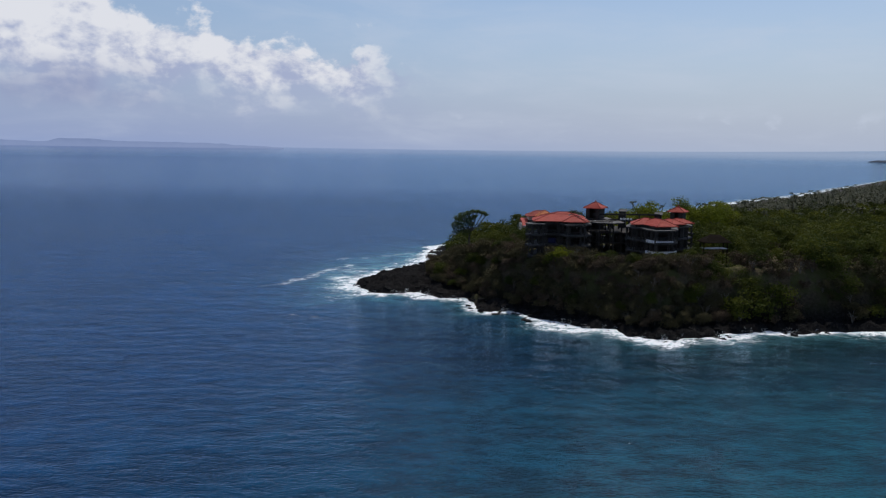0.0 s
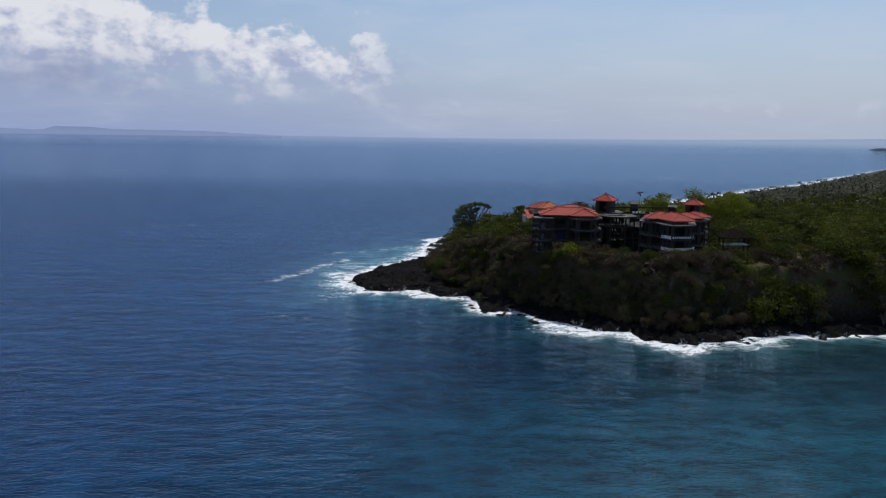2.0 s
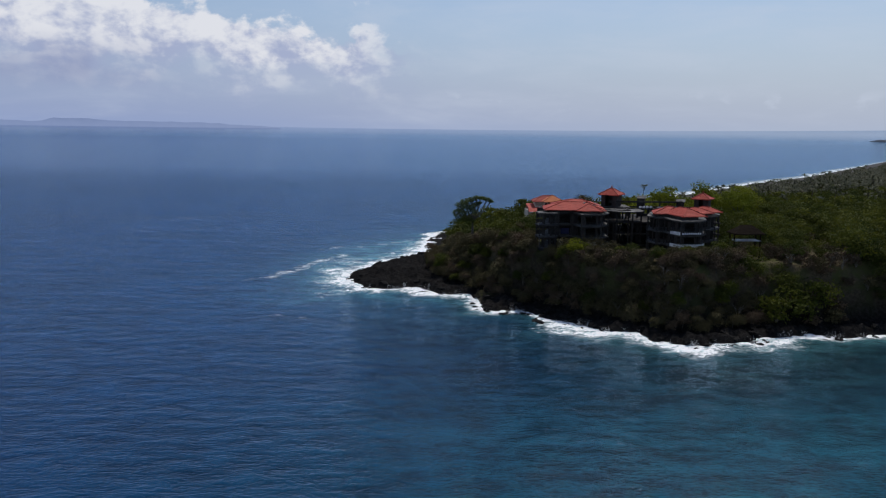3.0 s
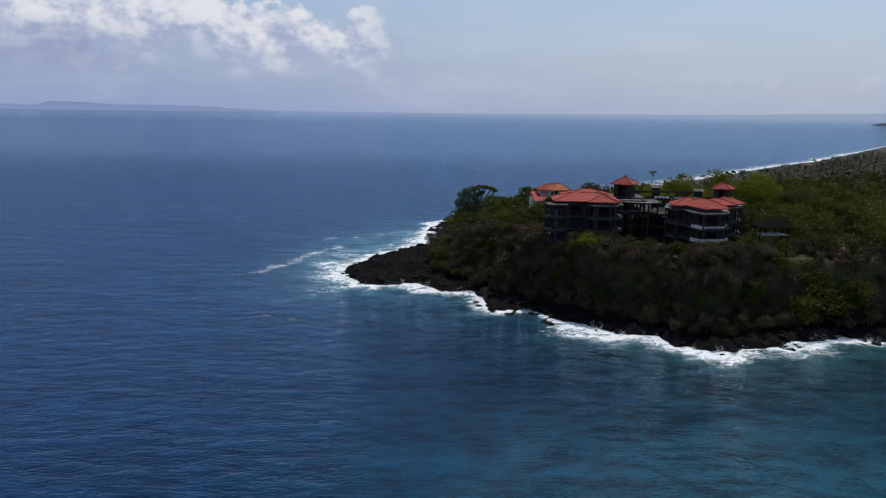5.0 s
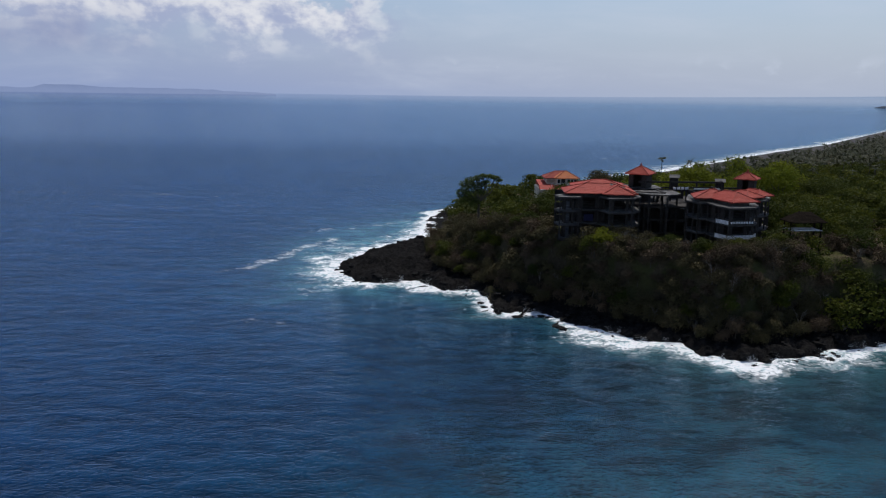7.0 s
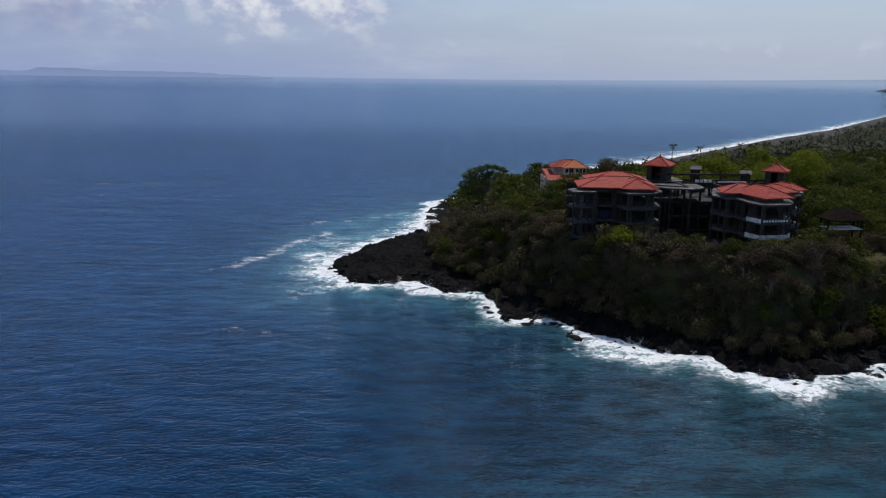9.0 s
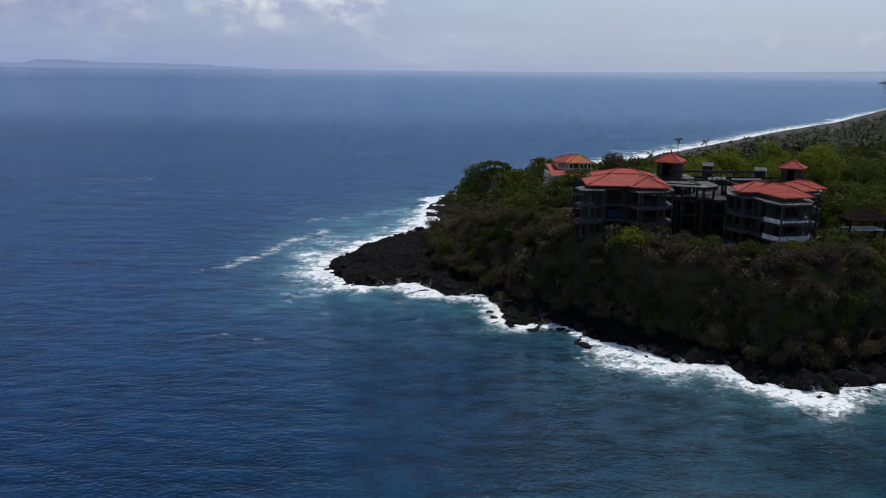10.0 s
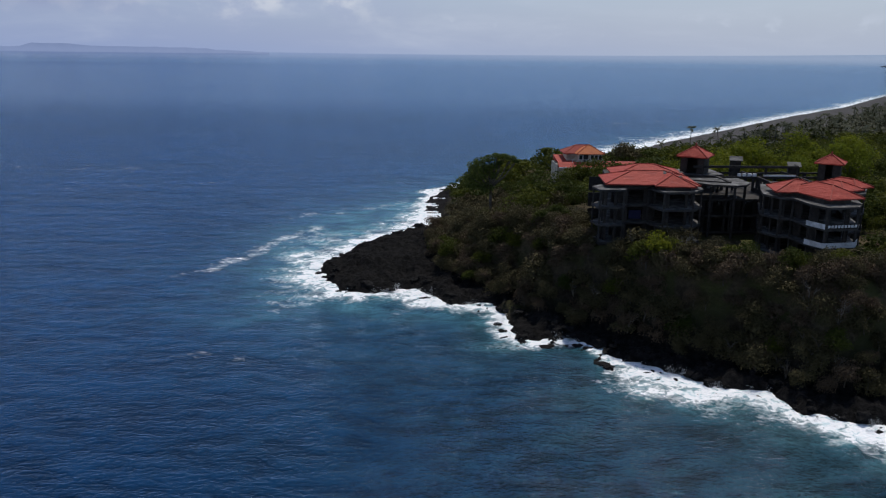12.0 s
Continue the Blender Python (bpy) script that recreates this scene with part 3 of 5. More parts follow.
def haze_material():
    """Glow painted as sea haze: thickest along the horizon, thinning upwards and downwards."""
    m, t, b = material("haze_glow", 1.0, 0, 0.0)
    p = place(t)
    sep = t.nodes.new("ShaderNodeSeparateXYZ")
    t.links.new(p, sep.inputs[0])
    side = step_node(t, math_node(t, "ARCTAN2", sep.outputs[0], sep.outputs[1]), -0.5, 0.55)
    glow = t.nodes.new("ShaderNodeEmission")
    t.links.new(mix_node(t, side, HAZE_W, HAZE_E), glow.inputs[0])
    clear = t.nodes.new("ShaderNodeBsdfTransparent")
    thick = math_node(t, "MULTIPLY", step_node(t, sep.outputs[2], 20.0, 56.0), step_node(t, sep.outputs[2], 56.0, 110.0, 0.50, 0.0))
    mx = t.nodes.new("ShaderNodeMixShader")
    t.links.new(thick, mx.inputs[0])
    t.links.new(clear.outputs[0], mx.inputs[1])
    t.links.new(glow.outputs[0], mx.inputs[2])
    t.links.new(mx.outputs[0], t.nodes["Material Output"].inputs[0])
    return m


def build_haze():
    # curved see-through sheet added 3.3 km out, glowing in place of haze
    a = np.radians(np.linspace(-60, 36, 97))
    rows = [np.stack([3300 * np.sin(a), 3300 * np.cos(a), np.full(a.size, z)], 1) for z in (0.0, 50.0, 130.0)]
    ob = sheet("backdrop_haze_glow", np.concatenate(rows), grid_faces(a.size, 3), haze_material(), smooth=True)
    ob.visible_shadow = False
    tagged(ob, "see-through glowing sheet as pale blue sea haze along the far horizon", "haze", kind="structure")


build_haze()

# ---- the unfinished hotel ----
LEVELS = (16.4, 19.8, 23.2, 26.6)


def pierced_wall(bm, a, b, z0, z1, thick=0.25, pier=0.7, gap=2.6, head=0.4):
    """One connected wall from a to b with door-high openings between piers, some with a sill wall."""
    a, b = Vector(a), Vector(b)
    d = b - a
    length, u = d.length, d.normalized()
    side = Vector((-u.y, u.x)) * (thick / 2)
    n = max(0, int((length - pier) // (pier + gap)))
    if n == 0 and length > 1.3:
        n, gap = 1, length - 0.7
    p = (length - n * gap) / (n + 1)
    us = [0.0]
    for i in range(n):
        us += [p + i * (p + gap), (p + gap) * (i + 1)]
    us.append(length)
    zs = [z0, z0 + 0.9, z1 - head, z1]
    solid = [[not (i % 2 == 1 and (k == 1 or (k == 0 and i % 6 != 3))) for k in range(3)] for i in range(len(us) - 1)]
    made = {}

    def vert(i, k, s):
        if (i, k, s) not in made:
            q = a + u * us[i] + side * s
            made[i, k, s] = bm.verts.new((q.x, q.y, zs[k]))
        return made[i, k, s]

    def full(i, k):
        return 0 <= i < len(solid) and 0 <= k < 3 and solid[i][k]
    for i in range(len(solid)):
        for k in range(3):
            if not solid[i][k]:
                continue
            for s in (-1, 1):
                bm.faces.new((vert(i, k, s), vert(i + 1, k, s), vert(i + 1, k + 1, s), vert(i, k + 1, s)))
            for di, dk, e in ((-1, 0, ((i, k), (i, k + 1))), (1, 0, ((i + 1, k), (i + 1, k + 1))), (0, -1, ((i, k), (i + 1, k))), (0, 1, ((i, k + 1), (i + 1, k + 1)))):
                if not full(i + di, k + dk):
                    bm.faces.new((vert(*e[0], -1), vert(*e[1], -1), vert(*e[1], 1), vert(*e[0], 1)))


def hip_roof(parent, cx, cy, sx, sy, z0, rise, turn, mat=None, label=""):
    """A hipped roof with an eave board and ridge caps; the ridge runs the long way."""
    bm = bmesh.new()
    hx, hy = sx / 2, sy / 2
    run = min(hx, hy)
    rx, ry = hx - run, hy - run
    m = pose(cx, cy, 0, 0, 0, turn)
    under = [bm.verts.new(m @ Vector((x, y, z0 - 0.22))) for x, y in ((-hx, -hy), (hx, -hy), (hx, hy), (-hx, hy))]
    eave = [bm.verts.new(m @ Vector((x, y, z0))) for x, y in ((-hx, -hy), (hx, -hy), (hx, hy), (-hx, hy))]
    for i in range(4):
        bm.faces.new((under[i], under[(i + 1) % 4], eave[(i + 1) % 4], eave[i]))
    bm.faces.new(list(reversed(under)))
    if rx < 0.05 and ry < 0.05:
        top = bm.verts.new(m @ Vector((0, 0, z0 + rise)))
        for i in range(4):
            bm.faces.new((eave[i], eave[(i + 1) % 4], top))
        ends = [top.co.copy()] * 4
        ridge = []
    else:
        p, q = (bm.verts.new(m @ Vector((k * rx, k * ry, z0 + rise))) for k in (-1, 1))
        if rx >= ry:
            fs = ((eave[0], eave[1], q, p), (eave[1], eave[2], q), (eave[2], eave[3], p, q), (eave[3], eave[0], p))
            ends = [p.co.copy(), q.co.copy(), q.co.copy(), p.co.copy()]
        else:
            fs = ((eave[0], eave[1], p), (eave[1], eave[2], q, p), (eave[2], eave[3], q), (eave[3], eave[0], p, q))
            ends = [p.co.copy(), p.co.copy(), q.co.copy(), q.co.copy()]
        for f in fs:
            bm.faces.new(f)
        ridge = [(p.co.copy(), q.co.copy())]
    corners = [v.co.copy() for v in eave]
    # sagging courses and uneven eaves
    bmesh.ops.subdivide_edges(bm, edges=bm.edges[:], cuts=11, use_grid_fill=True)
    for v in bm.verts:
        v.co += Vector((noise.noise(v.co * 1.7), noise.noise(v.co * 1.7 + Vector((9, 4, 2))), noise.noise(v.co * 0.9) + 0.6 * noise.noise(v.co * 2.3))) * 0.09
    roof = part("roof", bm, mat or M_TILE, parent, label)
    if mat is not M_WOOD:
        for a, b in list(zip(corners, ends)) + ridge:
            bm = bmesh.new()
            beam(bm, a + Vector((0, 0, 0.04)), b + Vector((0, 0, 0.04)), 0.2, 0.16)
            part("ridge_cap", bm, M_CAP, roof)
    return roof


def wing(parent, outline, deep, levels=LEVELS):
    """Floor slabs that jut out as balconies, pierced walls behind, columns at the corners."""
    inner = inset(outline, deep)
    for i, z in enumerate(levels):
        bm = bmesh.new()
        prism(bm, outline, z - 0.36, z)
        slab = part("roof_slab" if i == len(levels) - 1 else "floor_slab", bm, M_SLAB, parent)
        # thin sheet added on top, coloured as if in sun
        bm = bmesh.new()
        prism(bm, inset(outline, 0.14), z + 0.0005, z + 0.0018 if i < len(levels) - 1 else z + 0.0035)
        part("sunlit_top", bm, M_SUN_TOP, slab)
    for z0, z1 in zip(levels, levels[1:]):
        n = len(inner)
        for k in range(n):
            if (Vector(inner[k]) - Vector(inner[(k + 1) % n])).length < 0.5:
                continue
            bm = bmesh.new()
            pierced_wall(bm, inner[k], inner[(k + 1) % n], z0 + 0.002, z1 - 0.364, 0.25, 0.5, 3.0)
            part("wall", bm, M_CONCRETE, parent)
        for p in inset(outline, 0.32):
            bm = bmesh.new()
            box(bm, p[0], p[1], (z0 + z1 - 0.36) / 2, 0.28, 0.28, z1 - z0 - 0.364)
            part("column", bm, M_CONCRETE, parent)
    # plinth down into the ground
    bm = bmesh.new()
    prism(bm, inset(outline, 0.6), 8.0, levels[0] - 0.364)
    part("plinth", bm, M_CONCRETE, parent)
    # cross walls added to keep the rooms dark, shade put into their colour
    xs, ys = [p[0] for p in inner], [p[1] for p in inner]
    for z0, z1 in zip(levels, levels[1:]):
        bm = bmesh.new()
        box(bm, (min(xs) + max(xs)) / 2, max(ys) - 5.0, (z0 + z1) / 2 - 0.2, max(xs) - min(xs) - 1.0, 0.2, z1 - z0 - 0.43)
        part("dark_room_wall", bm, M_DARK, parent)


WING_WEST = [(34.6, 147.4), (31.8, 144.6), (32.3, 140.2), (37.4, 140.4), (38.6, 143.2), (42.4, 143.0), (43.9, 137.8), (50.0, 138.2), (52.8, 141.8), (53.6, 150), (53.6, 166), (39.0, 166)]
WING_EAST = [(64.0, 142), (62.6, 137.8), (64.2, 134.0), (66.2, 133.4), (66.6, 127.8), (68.0, 124.2), (74.2, 125.2), (76.4, 128.5), (78.4, 136), (83.0, 139), (86.0, 144), (86.0, 149.5), (67.0, 149.5)]
EAST_LEVELS = (15.8, 19.2, 22.6, 26.4)


def guard(parent, points, z, high, mat, label=""):
    """A solid parapet standing on a slab's edge."""
    for a, b in zip(points, points[1:]):
        bm = bmesh.new()
        beam(bm, (*a, z + high / 2), (*b, z + high / 2), 0.18, high)
        part("parapet", bm, mat, parent, label)


def stair_tower(parent, cx, cy, half, z0, z1, rise, turn):
    """A roof-top stair tower: three solid walls, one open front, a tiled pyramid."""
    tower = new("stair_tower")
    tower.parent = parent
    w = half - 0.9
    for k, (dx, dy, sx, sy) in enumerate(((0, w, 2 * w, 0.25), (-w, 0, 0.25, 2 * w - 0.26), (w, 0, 0.25, 2 * w - 0.26))):
        bm = bmesh.new()
        c = pose(cx, cy, 0, 0, 0, turn) @ Vector((dx, dy, 0))
        box(bm, c.x, c.y, (z0 + z1) / 2, sx, sy, z1 - z0, turn)
        part("wall", bm, M_CONCRETE, tower)
    for k in (-1, 1):
        bm = bmesh.new()
        c = pose(cx, cy, 0, 0, 0, turn) @ Vector((k * (w - 0.65), -w, 0))
        box(bm, c.x, c.y, (z0 + z1) / 2, 1.3, 0.25, z1 - z0, turn)
        part("wall", bm, M_CONCRETE, tower)
    hip_roof(tower, cx, cy, 2 * half, 2 * half, z1 + 0.2, rise, turn)
    bm = bmesh.new()
    top = z1 + 0.1 + rise
    tube(bm, [(cx, cy, top - 0.1), (cx, cy, top + 0.2), (cx, cy, top + 0.4), (cx, cy, top + 0.8)], [0.3, 0.14, 0.24, 0.04], 8)
    part("finial", bm, M_CAP, tower)
    return tower


def build_hotel():
    hotel = new("hotel")
    hotel.location = (0, 0, 0)
    tagged(hotel, "abandoned unfinished concrete hotel with red hipped tile roofs", "building")
    wing(hotel, WING_WEST, 1.9)
    wing(hotel, WING_EAST, 1.8, EAST_LEVELS)
    # low attic walls that carry the roofs
    for outline in ([(35.0, 143.6), (43.6, 143.2), (44.8, 139.8), (49.6, 139.8), (51.4, 163), (38.0, 163)], [(65.4, 136.4), (68.0, 134.4), (69.0, 127.6), (73.8, 127.8), (75.6, 138), (82.5, 141.5), (83, 148), (68, 148)]):
        bm = bmesh.new()
        prism(bm, outline, 26.404, 27.2)
        part("attic_wall", bm, M_CONCRETE, hotel)
    hip_roof(hotel, 43.4, 147.2, 18.0, 11.6, 27.4, 1.9, -6)
    hip_roof(hotel, 47.2, 144.6, 7.8, 10.6, 27.45, 1.75, -6)
    hip_roof(hotel, 46.0, 158.0, 15.0, 12.0, 27.4, 1.8, -6)
    hip_roof(hotel, 68.9, 137.8, 9.2, 8.2, 27.4, 1.8, -12)
    hip_roof(hotel, 71.4, 132.8, 7.4, 11.8, 27.45, 1.85, 14)
    hip_roof(hotel, 77.4, 140.2, 6.0, 8.4, 27.35, 1.3, 24)
    hip_roof(hotel, 81.6, 143.8, 5.2, 8.2, 27.3, 1.3, 24)
    stair_tower(hotel, 58.4, 163.6, 3.3, 23.2, 30.2, 2.1, -33)
    stair_tower(hotel, 85.4, 157.6, 2.9, 23.2, 29.6, 1.8, -33)
    for x, y, w, d in ((46.9, 146.6, 1.5, 0.7), (48.4, 143.2, 1.1, 0.5), (49.6, 146.2, 0.9, 0.6), (45.9, 144.8, 0.6, 0.5), (70.6, 128.6, 0.5, 0.4)):
        bm = bmesh.new()
        box(bm, x, y, 27.45 + 1.75 * min(1.0, (y - 139.4) / 5.0) - 0.05 if y > 135 else 28.0, w, d, 0.08, 15, 16)
        part("broken_tile_patch", bm, M_TERRACE, hotel, "pale patch of broken roof tiles")
    # white balcony parapets of the seaward bay
    front = [(66.5, 128.0), (67.95, 124.28), (74.15, 125.28), (75.8, 127.7)]
    guard(hotel, front[:2], 22.604, 0.85, M_WHITE, "white painted balcony parapet")
    guard(hotel, front[1:3], 22.604, 0.85, M_CONCRETE, "dark parapet with pale lettering")
    guard(hotel, front, 19.204, 0.9, M_WHITE, "white painted balcony parapet")
    # illegible lettering on the upper parapet, as bars
    a, b = Vector((68.3, 124.24, 0)), Vector((74.1, 125.17, 0))
    u = (b - a).normalized()
    for i in range(9):
        bm = bmesh.new()
        c = a + u * (0.35 + i * 0.64)
        box(bm, c.x, c.y - 0.06, 23.06, 0.40, 0.10, 0.46, math.degrees(math.atan2(u.y, u.x)))
        part("lettering_bar", bm, M_WHITE, hotel)
    # link block between the wings: open floors, terraces, beams
    link = [(53.6, 152), (56, 149.8), (61.2, 149.8), (61.2, 176), (53.6, 176)]
    back = [(61.3, 149.9), (88.6, 149.9), (88.6, 172), (61.3, 172)]
    for outline, levels in ((link, LEVELS[:3]), (back, LEVELS[:3])):
        for z in levels:
            bm = bmesh.new()
            prism(bm, outline, z - 0.42, z - 0.006)
            part("floor_slab", bm, M_CONCRETE, hotel)
        inner = inset(outline, 2.4)
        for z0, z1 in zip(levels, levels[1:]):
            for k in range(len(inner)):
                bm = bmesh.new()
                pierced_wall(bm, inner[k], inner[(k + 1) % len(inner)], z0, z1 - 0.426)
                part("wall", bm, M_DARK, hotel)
            for p in inset(outline, 0.5):
                bm = bmesh.new()
                box(bm, p[0], p[1], (z0 + z1 - 0.42) / 2, 0.4, 0.4, z1 - z0 - 0.43)
                part("column", bm, M_CONCRETE, hotel)
    bm = bmesh.new()
    prism(bm, inset(link, 1.0), 13.5, LEVELS[0] - 0.43)
    part("plinth", bm, M_CONCRETE, hotel)
    bm = bmesh.new()
    prism(bm, inset(back, 1.0), 13.5, LEVELS[0] - 0.43)
    part("plinth", bm, M_CONCRETE, hotel)
    # roof frame over the link: columns, edge beams, one thin canopy
    for x, y in ((53.6, 153), (60.6, 150), (60.8, 158), (53.6, 160)):
        bm = bmesh.new()
        box(bm, x, y, 24.9, 0.4, 0.4, 3.4)
        part("column", bm, M_CONCRETE, hotel)
    for a, b in (((53.2, 152.6), (61, 149.4)), ((53.2, 160), (61, 158)), ((61, 149.4), (61, 158)), ((53.4, 152.6), (53.4, 160))):
        bm = bmesh.new()
        beam(bm, (*a, 26.5), (*b, 26.5), 0.35, 0.5)
        part("roof_beam", bm, M_CONCRETE, hotel)
    bm = bmesh.new()
    prism(bm, [(54.0, 160.2), (60, 158.4), (64.0, 161), (64.0, 169), (54.0, 169)], 26.3, 26.6)
    slab = part("roof_slab", bm, M_CONCRETE, hotel)
    # added top sheet in the painted sunlit colour
    bm = bmesh.new()
    prism(bm, inset([(54.0, 160.2), (60, 158.4), (64.0, 161), (64.0, 169), (54.0, 169)], 0.2), 26.6 + 0.003, 26.6 + 0.03)
    part("sunlit_top", bm, M_SUN_TOP, slab)
    bm = bmesh.new()
    prism(bm, [(53.7, 150.2), (56.4, 147.4), (61.0, 146.2), (63.6, 147.4), (65.4, 150.2), (65.4, 156.5), (53.7, 156.5)], 26.2, 26.5)
    slab = part("roof_slab", bm, M_CONCRETE, hotel)
    bm = bmesh.new()
    prism(bm, inset([(53.7, 150.2), (56.4, 147.4), (61.0, 146.2), (63.6, 147.4), (65.4, 150.2), (65.4, 156.5), (53.7, 156.5)], 0.2), 26.5 + 0.003, 26.5 + 0.03)
    part("sunlit_top", bm, M_SUN_TOP, slab)
    for x, y in ((56.6, 148.0), (61.0, 146.9), (64.6, 150.6)):
        bm = bmesh.new()
        box(bm, x, y, 19.0, 0.4, 0.4, 14.0)
        part("column", bm, M_CONCRETE, hotel)
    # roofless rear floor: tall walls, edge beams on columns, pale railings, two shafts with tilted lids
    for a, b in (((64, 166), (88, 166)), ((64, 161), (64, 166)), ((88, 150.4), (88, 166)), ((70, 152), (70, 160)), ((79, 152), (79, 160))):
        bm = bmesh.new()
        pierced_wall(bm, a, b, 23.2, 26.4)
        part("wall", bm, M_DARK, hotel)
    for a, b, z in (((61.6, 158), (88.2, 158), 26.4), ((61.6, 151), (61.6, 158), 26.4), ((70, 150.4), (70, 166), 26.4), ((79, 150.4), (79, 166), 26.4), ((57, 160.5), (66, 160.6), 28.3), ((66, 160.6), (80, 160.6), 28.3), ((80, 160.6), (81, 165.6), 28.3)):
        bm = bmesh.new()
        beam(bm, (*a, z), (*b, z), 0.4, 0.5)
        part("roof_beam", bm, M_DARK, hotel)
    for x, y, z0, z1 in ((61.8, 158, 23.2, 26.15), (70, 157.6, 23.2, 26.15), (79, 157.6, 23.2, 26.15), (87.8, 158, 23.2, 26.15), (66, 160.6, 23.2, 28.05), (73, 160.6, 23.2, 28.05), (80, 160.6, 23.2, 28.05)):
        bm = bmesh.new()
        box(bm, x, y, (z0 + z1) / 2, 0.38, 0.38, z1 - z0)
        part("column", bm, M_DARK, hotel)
    for i in range(4):
        bm = bmesh.new()
        box(bm, 66.2 + i * 1.1, 158.0, 26.95, 0.75, 0.3, 0.6)
        part("railing_block", bm, M_WHITE, hotel)
    guard(hotel, [(71.4, 158.0), (78.4, 158.0)], 26.652, 0.35, M_WHITE)
    for x, y, z in ((69.0, 167.6, 28.9), (80.4, 163.5, 28.2)):
        shaft = new("roof_shaft")
        shaft.parent = hotel
        bm = bmesh.new()
        box(bm, x, y, (23.2 + z) / 2, 2.3, 2.3, z - 23.2, -20)
        part("shaft_wall", bm, M_DARK, shaft)
        bm = bmesh.new()
        box(bm, x + 0.1, y, z + 0.3, 2.8, 2.8, 0.14, -20, 14)
        part("lid", bm, M_TERRACE, shaft)
    # a faded blue painting on the recessed wall
    bm = bmesh.new()
    box(bm, 40.6, 144.86, 20.9, 2.4, 0.06, 1.7)
    part("wall_painting", bm, M_BLUE, hotel, "faded blue painted patch on the wall")


build_hotel()


def build_shelter():
    """The roofed platform among the trees beside the hotel."""
    hut = new("shelter")
    hut.location = (0, 0, 0)
    tagged(hut, "dark timber shelter with pale platform edge among trees", "shelter")
    bm = bmesh.new()
    box(bm, 88.3, 131.0, 20.62, 7.4, 4.0, 0.14, 4)
    part("platform", bm, M_WHITE, hut, "pale concrete platform edge")
    for dx, dy in ((-3.6, -1.6), (3.6, -1.6), (-3.6, 1.6), (3.6, 1.6)):
        bm = bmesh.new()
        box(bm, 88.3 + dx, 131 + dy, 18.0, 0.28, 0.28, 9.6)
        part("post", bm, M_WOOD, hut)
    hip_roof(hut, 88.6, 131.4, 8.6, 5.6, 22.6, 2.2, 4, M_WOOD, "dark weathered shelter roof")


build_shelter()


def build_villa():
    villa = new("villa")
    tagged(villa, "cream two-storey villa with orange hipped tile roof", "house")
    cx, cy = 53.6, 253.0
    bm = bmesh.new()
    prism(bm, [(43, 248), (60, 247), (61, 260), (43, 260)], 8.0, 16.4)
    part("lower_wall", bm, M_CREAM, villa)
    bm = bmesh.new()
    prism(bm, [(50.2, 249.6), (58.0, 249.4), (58.0, 258), (50.2, 258)], 16.4, 20.0)
    part("upper_wall", bm, M_CREAM, villa)
    bm = bmesh.new()
    prism(bm, [(46.8, 252.6), (58.4, 252.6), (58.4, 260), (46.8, 260)], 16.4, 19.8)
    part("rear_wall", bm, M_CREAM, villa)
    hip_roof(villa, cx + 0.5, cy + 0.3, 9.4, 9.0, 20.0, 2.6, 0, M_ORANGE, "orange clay tile roof")
    hip_roof(villa, 52.6, 256.6, 13.6, 9.4, 19.8, 2.4, 0, M_CAP, "dark weathered tile roof")
    for x0, x1, y0, y1, z in ((43.2, 58.0, 245.4, 249.2, 16.0), (58.2, 69.6, 246.5, 250.8, 16.1), (43.6, 49.0, 249.6, 261.0, 17.0)):
        bm = bmesh.new()
        v = [bm.verts.new(p) for p in ((x0, y0, z), (x1, y0, z), (x1, y1, z + 1.3), (x0, y1, z + 1.3), (x0, y0, z - 0.25), (x1, y0, z - 0.25), (x1, y1, z - 0.25), (x0, y1, z - 0.25))]
        for f in ((0, 1, 2, 3), (4, 7, 6, 5), (0, 4, 5, 1), (2, 6, 7, 3), (1, 5, 6, 2), (0, 3, 7, 4)):
            bm.faces.new([v[i] for i in f])
        part("skirt_roof", bm, M_TILE, villa)
        bm = bmesh.new()
        box(bm, (x0 + x1) / 2, y0 - 0.06, z - 0.12, x1 - x0 + 0.2, 0.12, 0.34)
        part("eave_board", bm, M_WHITE, villa)
    bm = bmesh.new()
    prism(bm, [(59.5, 249), (69.5, 249), (69.5, 257), (59.5, 257)], 8.0, 16.2)
    part("annex", bm, M_CREAM, villa)
    bm = bmesh.new()
    prism(bm, [(59.0, 251), (70.2, 251), (70.2, 257.6), (59.0, 257.6)], 16.2, 16.55)
    part("flat_roof", bm, M_TERRACE, villa)
    for i, x in enumerate((50.9, 54.7, 56.0, 57.3)):
        window = new("window")
        window.parent = villa
        bm = bmesh.new()
        box(bm, x, 249.42, 18.8, 1.25, 0.16, 1.7)
        part("frame", bm, M_WHITE, window)
        bm = bmesh.new()
        box(bm, x, 249.33, 18.8, 1.0, 0.05, 1.45)
        part("pane", bm, M_GLASS, window)
    # solid dark block whose colour stands for the shade inside a doorway
    bm = bmesh.new()
    box(bm, 52.6, 249.4, 18.6, 1.5, 0.3, 2.6)
    part("doorway", bm, M_DARK, villa)
    for k in range(8):
        bm = bmesh.new()
        box(bm, 48.0 + k * 1.5, 248.4, 17.6, 0.14, 0.14, 1.0)
        part("railing_post", bm, M_WHITE, villa)
    bm = bmesh.new()
    box(bm, 53.2, 248.4, 18.16, 11.4, 0.16, 0.12)
    part("railing", bm, M_WHITE, villa)


build_villa()

# ---- plants ----


